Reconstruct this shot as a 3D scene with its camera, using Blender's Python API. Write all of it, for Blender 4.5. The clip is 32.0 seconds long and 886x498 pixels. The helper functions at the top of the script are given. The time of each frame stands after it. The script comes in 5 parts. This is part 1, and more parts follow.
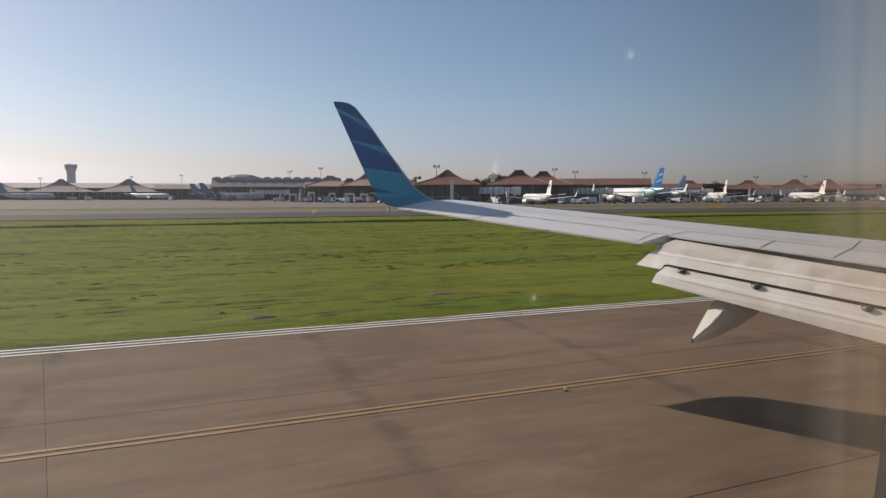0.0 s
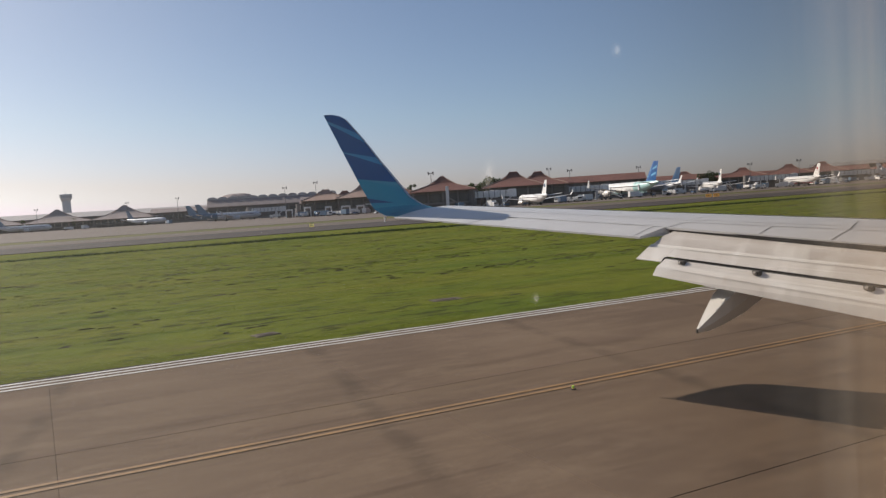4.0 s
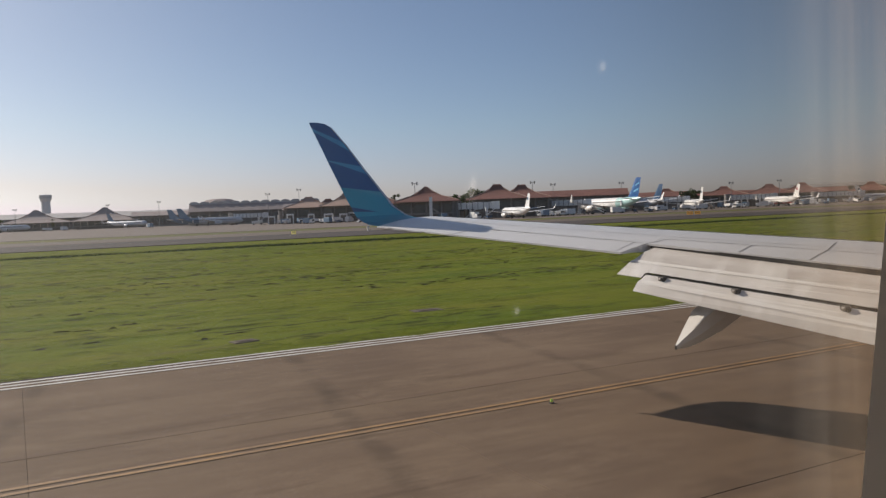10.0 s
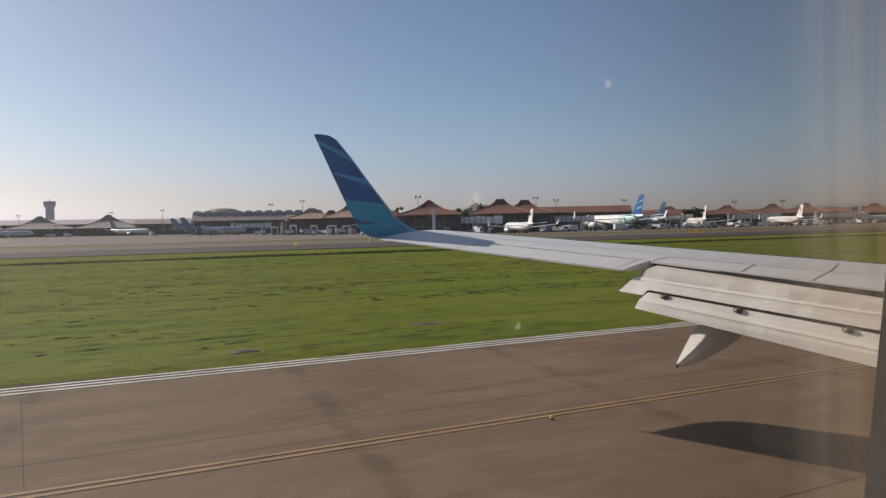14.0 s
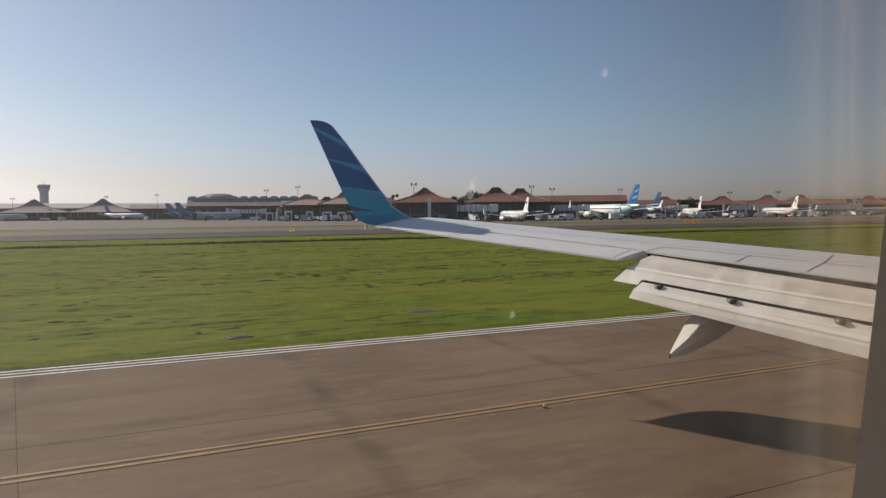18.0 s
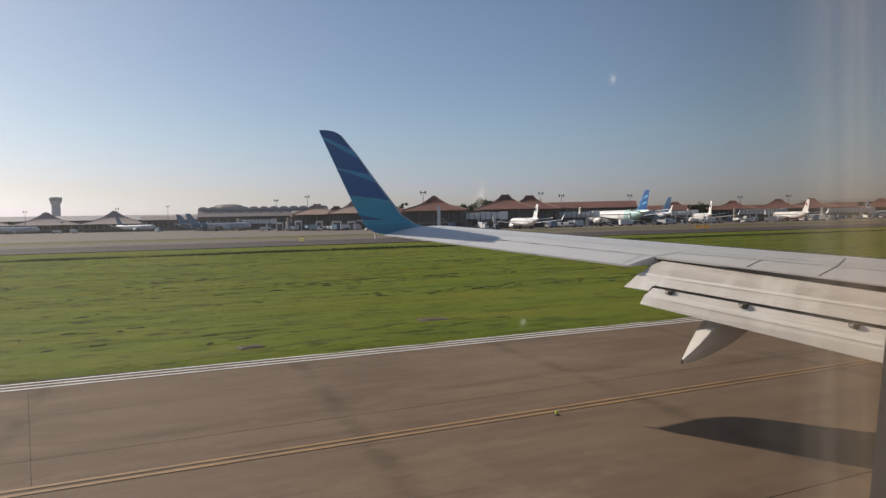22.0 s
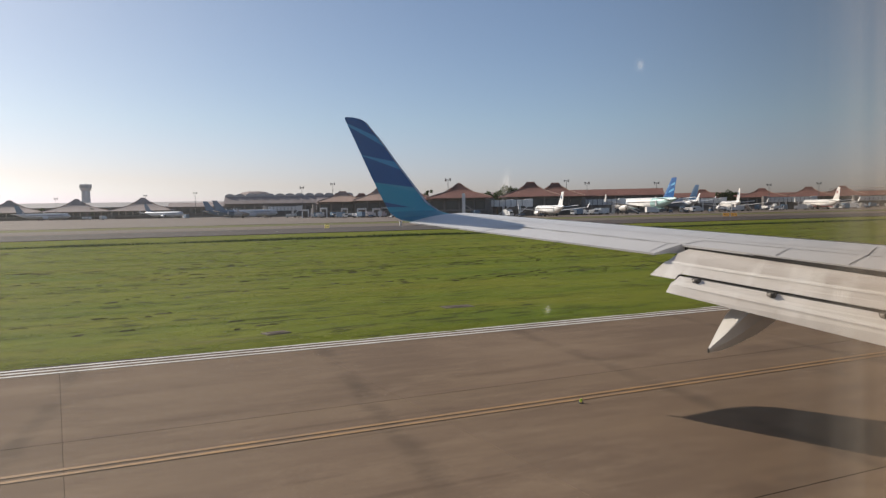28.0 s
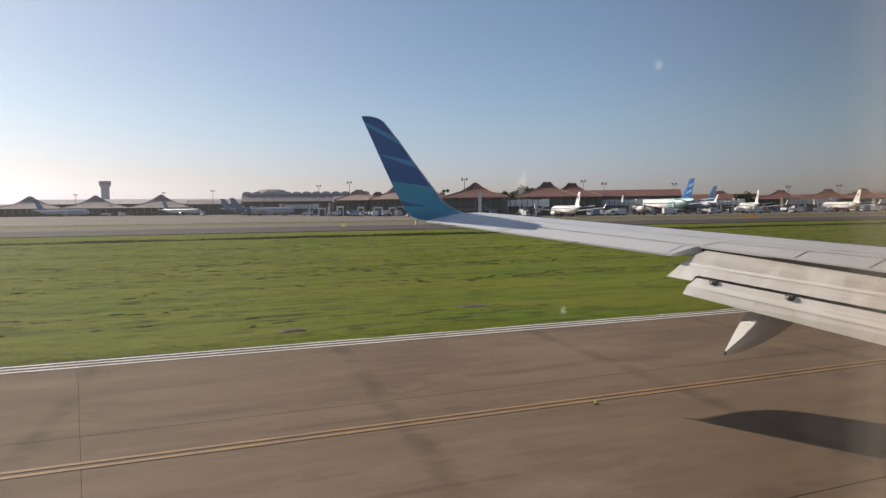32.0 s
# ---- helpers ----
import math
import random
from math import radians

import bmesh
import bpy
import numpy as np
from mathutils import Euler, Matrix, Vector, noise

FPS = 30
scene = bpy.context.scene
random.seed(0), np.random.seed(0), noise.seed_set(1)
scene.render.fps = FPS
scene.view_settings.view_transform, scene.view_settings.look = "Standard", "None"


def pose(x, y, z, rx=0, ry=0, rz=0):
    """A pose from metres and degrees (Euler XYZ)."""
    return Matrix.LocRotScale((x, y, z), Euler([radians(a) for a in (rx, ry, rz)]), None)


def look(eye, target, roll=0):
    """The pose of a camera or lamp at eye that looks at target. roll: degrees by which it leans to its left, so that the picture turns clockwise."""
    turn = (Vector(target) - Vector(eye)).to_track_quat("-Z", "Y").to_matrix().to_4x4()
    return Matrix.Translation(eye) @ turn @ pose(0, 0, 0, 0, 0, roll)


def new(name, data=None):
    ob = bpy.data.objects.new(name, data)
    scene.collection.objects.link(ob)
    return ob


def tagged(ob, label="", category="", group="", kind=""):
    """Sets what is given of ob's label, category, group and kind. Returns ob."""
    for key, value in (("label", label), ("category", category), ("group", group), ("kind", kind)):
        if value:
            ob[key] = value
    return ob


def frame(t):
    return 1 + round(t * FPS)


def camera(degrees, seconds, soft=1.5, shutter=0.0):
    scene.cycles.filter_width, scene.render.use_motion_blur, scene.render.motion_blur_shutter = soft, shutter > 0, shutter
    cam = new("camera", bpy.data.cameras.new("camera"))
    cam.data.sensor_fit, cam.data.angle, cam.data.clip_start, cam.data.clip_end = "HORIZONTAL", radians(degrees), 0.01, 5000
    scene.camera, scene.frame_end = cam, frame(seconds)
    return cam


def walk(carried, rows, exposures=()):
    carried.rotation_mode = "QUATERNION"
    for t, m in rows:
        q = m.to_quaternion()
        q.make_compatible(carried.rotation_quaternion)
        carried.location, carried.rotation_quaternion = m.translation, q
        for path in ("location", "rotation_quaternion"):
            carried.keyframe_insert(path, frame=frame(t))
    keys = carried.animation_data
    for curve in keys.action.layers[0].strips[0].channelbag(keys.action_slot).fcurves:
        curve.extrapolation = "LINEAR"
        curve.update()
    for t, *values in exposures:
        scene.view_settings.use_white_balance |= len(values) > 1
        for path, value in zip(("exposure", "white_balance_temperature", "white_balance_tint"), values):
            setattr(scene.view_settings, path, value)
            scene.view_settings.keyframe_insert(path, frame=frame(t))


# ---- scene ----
# camera: seated behind the wing, looking out over it and a little back
cam = camera(58.0, 32.0, soft=1.35)
EYE = (0.0, 0.0, 3.8)
ROWS = [
    (0, 86.139, 0.002, -26.853), (0.5, 86.685, 0.715, -27.361), (1, 86.52, 2.556, -26.481), (1.5, 85.886, 2.002, -27.322),
    (2, 86.364, 3.128, -26.916), (2.5, 86.141, 5.148, -27.17), (3, 87.229, 1.508, -26.997), (3.5, 86.499, 2.794, -27.466),
    (5.5, 87.835, 4.505, -26.798), (6, 87.534, 2.948, -27.951), (6.5, 85.725, 3.095, -28.04), (7, 86.963, 1.626, -27.448),
    (7.5, 87.299, 2.116, -26.986), (8, 88.17, 1.321, -26.811), (8.5, 87.564, 1.737, -26.081), (9, 87.35, 1.854, -26.4),
    (9.5, 87.626, 1.441, -26.74), (10, 87.297, 2.098, -28.344), (10.5, 86.686, 2.003, -28.693), (11, 86.851, 1.622, -28.647),
    (11.5, 87.408, 1.887, -28.263), (12, 88.566, 0.553, -28.192), (12.5, 87.707, 2.115, -28.571), (13, 87.203, 1.869, -28.393),
    (13.5, 88.299, 1.031, -28.004), (15.5, 88.094, 1.305, -28.572), (16, 88.107, 1.829, -28.064), (16.5, 88.445, 1.6, -28.164),
    (17, 88.369, 1.127, -27.131), (17.5, 87.403, 1.79, -27.141), (18, 87.4, 0.423, -28.459), (18.5, 87.718, 0.943, -27.721),
    (19, 88.762, 0.257, -26.827), (19.5, 88.247, 0.736, -26.704), (20, 87.654, 0.993, -27.435), (20.5, 87.917, 0.791, -27.209),
    (21, 87.298, 1.532, -27.636), (21.5, 87.178, 1.498, -28.526), (22, 87.982, 1.098, -27.78), (22.5, 87.53, 1.499, -28.048),
    (23, 87.963, 1.261, -27.387), (23.5, 88.32, 0.5, -26.508), (24, 87.771, 0.849, -26.645), (24.5, 87.56, 0.692, -26.642),
    (26.5, 87.19, 1.933, -25.743), (27, 87.213, 1.584, -26.121), (27.5, 86.531, 1.526, -26.025), (28, 87.106, 0.987, -26),
    (28.5, 86.998, 1.644, -25.811), (29, 87.163, 1.343, -26.322), (29.5, 87.122, 0.981, -26.469), (30, 87.478, 1.466, -26.851),
    (30.5, 87.295, 0.765, -26.165), (31, 87.206, 1.137, -26.188), (31.5, 87.5, 0.949, -25.758), (32, 87.072, 0.525, -24.841),
]
walk(cam, [(t, pose(*EYE, a, b, c)) for t, a, b, c in ROWS], [(0.0, 0.18, 6550, 12), (7.0, 0.15, 6550, 12), (13.5, 0.11, 6550, 12), (16.0, 0.13, 6650, 11), (24.0, 0.19, 6600, 11), (27.0, 0.30, 6600, 11), (32.0, 0.30, 6600, 11)])

# ---- world and sun ----
SUN_TURN = math.atan2(-0.520, 0.854)
SUN_LIFT = radians(30.4)
world = bpy.data.worlds.new("sky")
scene.world = world
world.use_nodes = True
wn = world.node_tree
sky = wn.nodes.new("ShaderNodeTexSky")
sky.sky_type = "NISHITA"
sky.sun_disc = False
sky.sun_elevation = SUN_LIFT
sky.sun_rotation = SUN_TURN
sky.air_density, sky.dust_density, sky.ozone_density = 0.72, 1.0, 1.7
# hazy air: the glow near the sun and horizon stays white instead of yellow
split = wn.nodes.new("ShaderNodeSeparateColor")
join = wn.nodes.new("ShaderNodeCombineColor")


def sky_math(op, a, b):
    n = wn.nodes.new("ShaderNodeMath")
    n.operation = op
    for i, s in enumerate((a, b)):
        if isinstance(s, (int, float)):
            n.inputs[i].default_value = s
        else:
            wn.links.new(s, n.inputs[i])
    return n.outputs[0]


wn.links.new(sky.outputs["Color"], split.inputs[0])
red = sky_math("MULTIPLY", split.outputs[0], 0.975)
blue = sky_math("MAXIMUM", split.outputs[2], sky_math("MULTIPLY", red, 0.93))
green = sky_math("MINIMUM", split.outputs[1], sky_math("MULTIPLY", sky_math("ADD", red, blue), 0.500))
for i, s in enumerate((red, green, blue)):
    wn.links.new(s, join.inputs[i])
wn.links.new(join.outputs[0], wn.nodes["Background"].inputs["Color"])
wn.nodes["Background"].inputs["Strength"].default_value = 0.079

sun = new("sun", bpy.data.lights.new("sun", "SUN"))
sun.data.energy = 4.4
sun.data.angle = radians(0.6)
sun.data.color = (1.0, 0.93, 0.82)
SUN_DIR = Vector((-0.520 * math.cos(SUN_LIFT), 0.854 * math.cos(SUN_LIFT), math.sin(SUN_LIFT)))
sun.matrix_world = look(SUN_DIR * 100, (0, 0, 0))


# ---- materials ----
def node_mat(name):
    m = bpy.data.materials.new(name)
    m.use_nodes = True
    return m, m.node_tree, m.node_tree.nodes["Principled BSDF"]


def link(nt, a, b):
    nt.links.new(a, b)


def coords(nt, scale=(1, 1, 1), turn=0.0):
    geo = nt.nodes.new("ShaderNodeNewGeometry")
    mp = nt.nodes.new("ShaderNodeMapping")
    mp.inputs["Scale"].default_value = scale
    if turn:
        rot = nt.nodes.new("ShaderNodeMapping")
        rot.inputs["Rotation"].default_value = (0, 0, radians(-turn))
        link(nt, geo.outputs["Position"], rot.inputs["Vector"])
        link(nt, rot.outputs["Vector"], mp.inputs["Vector"])
    else:
        link(nt, geo.outputs["Position"], mp.inputs["Vector"])
    return mp.outputs["Vector"]


def noise_fac(nt, vec, scale, detail=5.0, lo=0.3, hi=0.7, rough=0.6):
    n = nt.nodes.new("ShaderNodeTexNoise")
    n.inputs["Scale"].default_value = scale
    n.inputs["Detail"].default_value = detail
    n.inputs["Roughness"].default_value = rough
    link(nt, vec, n.inputs["Vector"])
    r = nt.nodes.new("ShaderNodeMapRange")
    r.inputs["From Min"].default_value, r.inputs["From Max"].default_value = lo, hi
    link(nt, n.outputs["Fac"], r.inputs["Value"])
    return r.outputs["Result"]


def mix(nt, fac, a, b, blend="MIX"):
    m = nt.nodes.new("ShaderNodeMix")
    m.data_type, m.blend_type = "RGBA", blend
    for sock, v in ((m.inputs["Factor"], fac), (m.inputs[6], a), (m.inputs[7], b)):
        if isinstance(v, (int, float)):
            sock.default_value = v
        elif isinstance(v, tuple):
            sock.default_value = (*v, 1) if len(v) == 3 else v
        else:
            link(nt, v, sock)
    return m.outputs[2]


def bump(nt, bsdf, height, strength, distance):
    b = nt.nodes.new("ShaderNodeBump")
    b.inputs["Strength"].default_value, b.inputs["Distance"].default_value = strength, distance
    link(nt, height, b.inputs["Height"])
    link(nt, b.outputs["Normal"], bsdf.inputs["Normal"])


def surface(name, base, other, fine=8.0, coarse=0.6, rough=0.6, metal=0.0, bumps=0.2, depth=0.01, stretch=(1, 1, 1), random_piece=0.0, spread=0.6, turn=0.0):
    """Two-scale varied surface between two real colours."""
    m, nt, b = node_mat(name)
    v = coords(nt, stretch, turn)
    f1 = noise_fac(nt, v, fine)
    f2 = noise_fac(nt, v, coarse, 4.0, 0.35, 0.65)
    c = mix(nt, f2, base, other)
    dark = tuple(x * spread for x in base)
    fm = nt.nodes.new("ShaderNodeMath")
    fm.operation = "MULTIPLY"
    fm.inputs[1].default_value = 0.5
    link(nt, f1, fm.inputs[0])
    c = mix(nt, fm.outputs[0], c, dark)
    if random_piece:
        info = nt.nodes.new("ShaderNodeObjectInfo")
        hsv = nt.nodes.new("ShaderNodeHueSaturation")
        mr = nt.nodes.new("ShaderNodeMapRange")
        mr.inputs["To Min"].default_value, mr.inputs["To Max"].default_value = 1 - random_piece, 1 + random_piece
        link(nt, info.outputs["Random"], mr.inputs["Value"])
        link(nt, mr.outputs["Result"], hsv.inputs["Value"])
        link(nt, c, hsv.inputs["Color"])
        c = hsv.outputs["Color"]
    link(nt, c, b.inputs["Base Color"])
    b.inputs["Roughness"].default_value, b.inputs["Metallic"].default_value = rough, metal
    if rough > 0.8:
        b.inputs["Specular IOR Level"].default_value = 0.2
    if bumps:
        bump(nt, b, f1, bumps, depth)
    return m


def plain(name, base, rough=0.5, metal=0.0):
    """Small plain-coloured parts, with a little grime."""
    return surface(name, base, tuple(min(1, x * 1.12) for x in base), 3.0, 0.4, rough, metal, 0.0, spread=0.82)


def grass_material():
    """Mown airfield turf: yellow and deep green blotches, broken ruts along the mowing, dry scrapes."""
    m, nt, b = node_mat("mown_grass")
    v = coords(nt)
    rows = coords(nt, (0.16, 1.0, 1.0))
    strokes = coords(nt, (0.30, 1.0, 1.0), 1.5)
    big = noise_fac(nt, v, 0.030, 4.0, 0.38, 0.62)
    mid = noise_fac(nt, coords(nt, (0.35, 1.0, 1.0)), 0.16, 5.0, 0.40, 0.62)
    streak = noise_fac(nt, rows, 0.60, 6.0, 0.42, 0.64)
    c = mix(nt, big, (0.120, 0.153, 0.014), (0.090, 0.133, 0.012))
    c = mix(nt, mid, c, (0.174, 0.169, 0.018))
    c = mix(nt, streak, c, (0.164, 0.182, 0.017))
    # dry yellow-brown scrapes
    dry = noise_fac(nt, rows, 0.33, 8.0, 0.585, 0.70, 0.70)
    c = mix(nt, dry, c, (0.140, 0.118, 0.036))
    # broken wheel and mower ruts, rut shade painted in, thicker in some places
    rut = noise_fac(nt, strokes, 1.15, 7.0, 0.545, 0.585, 0.74)
    short = noise_fac(nt, coords(nt, (0.42, 1.3, 1.0)), 1.7, 4.0, 0.575, 0.62, 0.62)
    where = noise_fac(nt, coords(nt, (0.30, 1.0, 1.0)), 0.11, 3.0, 0.40, 0.60)
    n = nt.nodes.new("ShaderNodeMath")
    n.operation = "MULTIPLY_ADD"
    n.inputs[1].default_value, n.inputs[2].default_value = 0.70, 0.22
    link(nt, where, n.inputs[0])
    k = nt.nodes.new("ShaderNodeMath")
    k.operation = "MULTIPLY"
    link(nt, n.outputs[0], k.inputs[0])
    link(nt, rut, k.inputs[1])
    c = mix(nt, k.outputs[0], c, (0.034, 0.036, 0.008))
    k2 = nt.nodes.new("ShaderNodeMath")
    k2.operation = "MULTIPLY"
    link(nt, n.outputs[0], k2.inputs[0])
    link(nt, short, k2.inputs[1])
    c = mix(nt, k2.outputs[0], c, (0.026, 0.026, 0.009))
    fine = noise_fac(nt, coords(nt, (0.6, 1, 1)), 9.0, 6.0, 0.3, 0.7, 0.75)
    c = mix(nt, fine, mix(nt, 0.40, c, (0.055, 0.085, 0.008)), c)
    link(nt, c, b.inputs["Base Color"])
    b.inputs["Roughness"].default_value = 0.85
    b.inputs["Specular IOR Level"].default_value = 0.03
    lump = noise_fac(nt, coords(nt, (0.30, 1, 1)), 0.9, 6.0, 0.25, 0.75, 0.62)
    h = nt.nodes.new("ShaderNodeMath")
    h.operation = "MULTIPLY_ADD"
    h.inputs[1].default_value = 0.25
    link(nt, fine, h.inputs[0])
    link(nt, lump, h.inputs[2])
    bump(nt, b, h.outputs[0], 0.55, 0.16)
    return m


def blade_material(name, a, bcol, glow=0.5):
    m, nt, b = node_mat(name)
    geo = nt.nodes.new("ShaderNodeNewGeometry")
    c = mix(nt, geo.outputs["Random Per Island"], a, bcol)
    link(nt, c, b.inputs["Base Color"])
    b.inputs["Roughness"].default_value = 0.7
    b.inputs["Specular IOR Level"].default_value = 0.2
    thin = nt.nodes.new("ShaderNodeBsdfTranslucent")
    link(nt, c, thin.inputs["Color"])
    mx = nt.nodes.new("ShaderNodeMixShader")
    mx.inputs["Fac"].default_value = glow
    link(nt, b.outputs[0], mx.inputs[1])
    link(nt, thin.outputs[0], mx.inputs[2])
    link(nt, mx.outputs[0], nt.nodes["Material Output"].inputs["Surface"])
    return m


def concrete_material():
    m, nt, b = node_mat("brown_grey_concrete")
    v = coords(nt)
    along = coords(nt, (0.25, 1.0, 1.0))
    big = noise_fac(nt, v, 0.22, 5.0, 0.35, 0.65)
    smear = noise_fac(nt, along, 0.8, 6.0, 0.4, 0.66, 0.65)
    fine = noise_fac(nt, v, 14.0, 5.0, 0.3, 0.7)
    c = mix(nt, big, (0.160, 0.108, 0.072), (0.128, 0.086, 0.058))
    c = mix(nt, smear, c, (0.186, 0.129, 0.084))
    stain = noise_fac(nt, along, 0.35, 5.0, 0.57, 0.76)
    c = mix(nt, stain, c, (0.098, 0.064, 0.041))
    tyre = noise_fac(nt, coords(nt, (0.06, 1.0, 1.0)), 1.6, 6.0, 0.60, 0.78, 0.6)
    c = mix(nt, tyre, c, (0.090, 0.058, 0.038))
    # dark sealant smears across the slabs, one at every skewed joint
    sp = nt.nodes.new("ShaderNodeSeparateXYZ")
    link(nt, v, sp.inputs[0])
    warp = nt.nodes.new("ShaderNodeTexNoise")
    warp.inputs["Scale"].default_value = 0.5
    link(nt, v, warp.inputs["Vector"])

    def calc(op, *args):
        n = nt.nodes.new("ShaderNodeMath")
        n.operation = op
        for i, s in enumerate(args):
            if isinstance(s, (int, float)):
                n.inputs[i].default_value = s
            else:
                link(nt, s, n.inputs[i])
        return n.outputs[0]

    skew = calc("MULTIPLY_ADD", sp.outputs["Y"], -0.16, sp.outputs["X"])
    skew = calc("MULTIPLY_ADD", warp.outputs["Fac"], 0.5, skew)
    d = calc("PINGPONG", calc("ADD", skew, 40.0), 3.1)
    sm = nt.nodes.new("ShaderNodeMapRange")
    sm.interpolation_type = "SMOOTHSTEP"
    sm.inputs["From Min"].default_value, sm.inputs["From Max"].default_value = 0.05, 0.36
    sm.inputs["To Min"].default_value, sm.inputs["To Max"].default_value = 1.0, 0.0
    link(nt, d, sm.inputs["Value"])
    worn = noise_fac(nt, v, 0.45, 4.0, 0.35, 0.62)
    c = mix(nt, calc("MULTIPLY", calc("MULTIPLY", sm.outputs["Result"], worn), 0.55), c, (0.058, 0.040, 0.027))
    pale = noise_fac(nt, coords(nt, (0.55, 1.0, 1.0)), 0.8, 7.0, 0.50, 0.72, 0.72)
    c = mix(nt, pale, c, (0.205, 0.144, 0.096))
    c = mix(nt, fine, mix(nt, 0.25, c, (0.09, 0.07, 0.055)), c)
    info = nt.nodes.new("ShaderNodeObjectInfo")
    mr = nt.nodes.new("ShaderNodeMapRange")
    mr.inputs["To Min"].default_value, mr.inputs["To Max"].default_value = 0.965, 1.035
    link(nt, info.outputs["Random"], mr.inputs["Value"])
    hsv = nt.nodes.new("ShaderNodeHueSaturation")
    link(nt, mr.outputs["Result"], hsv.inputs["Value"])
    link(nt, c, hsv.inputs["Color"])
    link(nt, hsv.outputs["Color"], b.inputs["Base Color"])
    b.inputs["Roughness"].default_value = 0.95
    b.inputs["Specular IOR Level"].default_value = 0.1
    bump(nt, b, fine, 0.15, 0.01)
    return m


def asphalt_material():
    """Old brown-black asphalt: long paving lanes, smeared dust, stains and loose grit."""
    m, nt, b = node_mat("dark_asphalt")
    v = coords(nt)
    lanes = coords(nt, (0.03, 1.0, 1.0))
    smear = coords(nt, (0.2, 1.0, 1.0))
    lane = noise_fac(nt, lanes, 0.9, 3.0, 0.35, 0.65)
    c = mix(nt, lane, (0.019, 0.0112, 0.0070), (0.032, 0.0195, 0.0122))
    dust = noise_fac(nt, smear, 0.7, 7.0, 0.52, 0.75, 0.65)
    c = mix(nt, dust, c, (0.072, 0.046, 0.029))
    stain = noise_fac(nt, v, 0.5, 6.0, 0.56, 0.68, 0.6)
    c = mix(nt, stain, c, (0.016, 0.011, 0.009))
    fine = noise_fac(nt, v, 38.0, 4.0, 0.3, 0.7, 0.7)
    c = mix(nt, fine, mix(nt, 0.5, c, (0.012, 0.0085, 0.007)), c)
    grit = noise_fac(nt, v, 60.0, 2.0, 0.66, 0.72)
    c = mix(nt, grit, c, (0.13, 0.10, 0.075))
    link(nt, c, b.inputs["Base Color"])
    b.inputs["Roughness"].default_value = 0.9
    b.inputs["Specular IOR Level"].default_value = 0.15
    bump(nt, b, fine, 0.35, 0.01)
    return m


def painted_winglet():
    """Navy and teal sweeping bands."""
    m, nt, b = node_mat("winglet_paint")
    geo = nt.nodes.new("ShaderNodeNewGeometry")
    sep = nt.nodes.new("ShaderNodeSeparateXYZ")
    link(nt, geo.outputs["Position"], sep.inputs[0])

    sep_pos = geo.outputs["Position"]

    def calc(op, *args):
        n = nt.nodes.new("ShaderNodeMath")
        n.operation = op
        for i, s in enumerate(args):
            if isinstance(s, (int, float)):
                n.inputs[i].default_value = s
            else:
                link(nt, s, n.inputs[i])
        return n.outputs[0]

    def above(z0, slope, soft=0.006):
        """1 above the line z = z0 + slope (x - 6.2), with a soft painted edge."""
        d = calc("SUBTRACT", sep.outputs["Z"], calc("MULTIPLY_ADD", x6, slope, z0))
        n = nt.nodes.new("ShaderNodeMapRange")
        n.inputs["From Min"].default_value, n.inputs["From Max"].default_value = -soft, soft
        link(nt, d, n.inputs["Value"])
        return n.outputs[0]

    def between(lower, upper):
        return calc("MULTIPLY", above(*lower), calc("SUBTRACT", 1.0, above(*upper)))

    x6 = calc("SUBTRACT", sep.outputs["X"], 6.2)
    navy, teal, light, deep = (0.002, 0.084, 0.255), (0.013, 0.280, 0.405), (0.045, 0.275, 0.480), (0.010, 0.215, 0.300)
    c = mix(nt, above(3.62, 0.05, 0.14), deep, teal)
    c = mix(nt, between((4.46, -0.255, 0.03), (4.42, -0.125)), c, (0.05, 0.31, 0.42))
    c = mix(nt, between((3.868, -0.03), (4.034, -0.21)), c, (0.008, 0.075, 0.20))
    c = mix(nt, above(4.42, -0.125), c, navy)
    c = mix(nt, between((4.968, -0.35), (4.994, -0.19)), c, light)
    c = mix(nt, between((5.475, -0.56), (5.57, -0.45)), c, light)
    fade = noise_fac(nt, sep_pos, 2.2, 3.0, 0.3, 0.75)
    c = mix(nt, fade, c, mix(nt, 0.08, c, (0.10, 0.20, 0.28)))
    link(nt, c, b.inputs["Base Color"])
    b.inputs["Roughness"].default_value = 0.28
    b.inputs["Coat Weight"].default_value = 0.3
    return m


GRASS = grass_material()
BLADES = blade_material("grass_blades", (0.160, 0.195, 0.012), (0.105, 0.145, 0.009))
CONCRETE = concrete_material()
APRON = surface("apron_concrete", (0.20, 0.160, 0.135), (0.16, 0.13, 0.11), 1.5, 0.03, 0.85, bumps=0, stretch=(0.3, 1, 1))
ASPHALT = asphalt_material()
FAR_ASPHALT = surface("taxiway_asphalt", (0.070, 0.055, 0.050), (0.050, 0.040, 0.037), 3.0, 0.05, 0.9, bumps=0, stretch=(0.3, 1, 1))
TAN_STRIP = surface("dusty_tan_paving", (0.165, 0.130, 0.105), (0.115, 0.092, 0.076), 2.0, 0.06, 0.9, bumps=0, stretch=(0.12, 1, 1))
JOINT = plain("joint_filler", (0.095, 0.070, 0.054), 0.9)
YELLOW = surface("worn_yellow_paint", (0.52, 0.215, 0.010), (0.40, 0.160, 0.010), 10.0, 1.2, 0.75, bumps=0.1, spread=0.35)
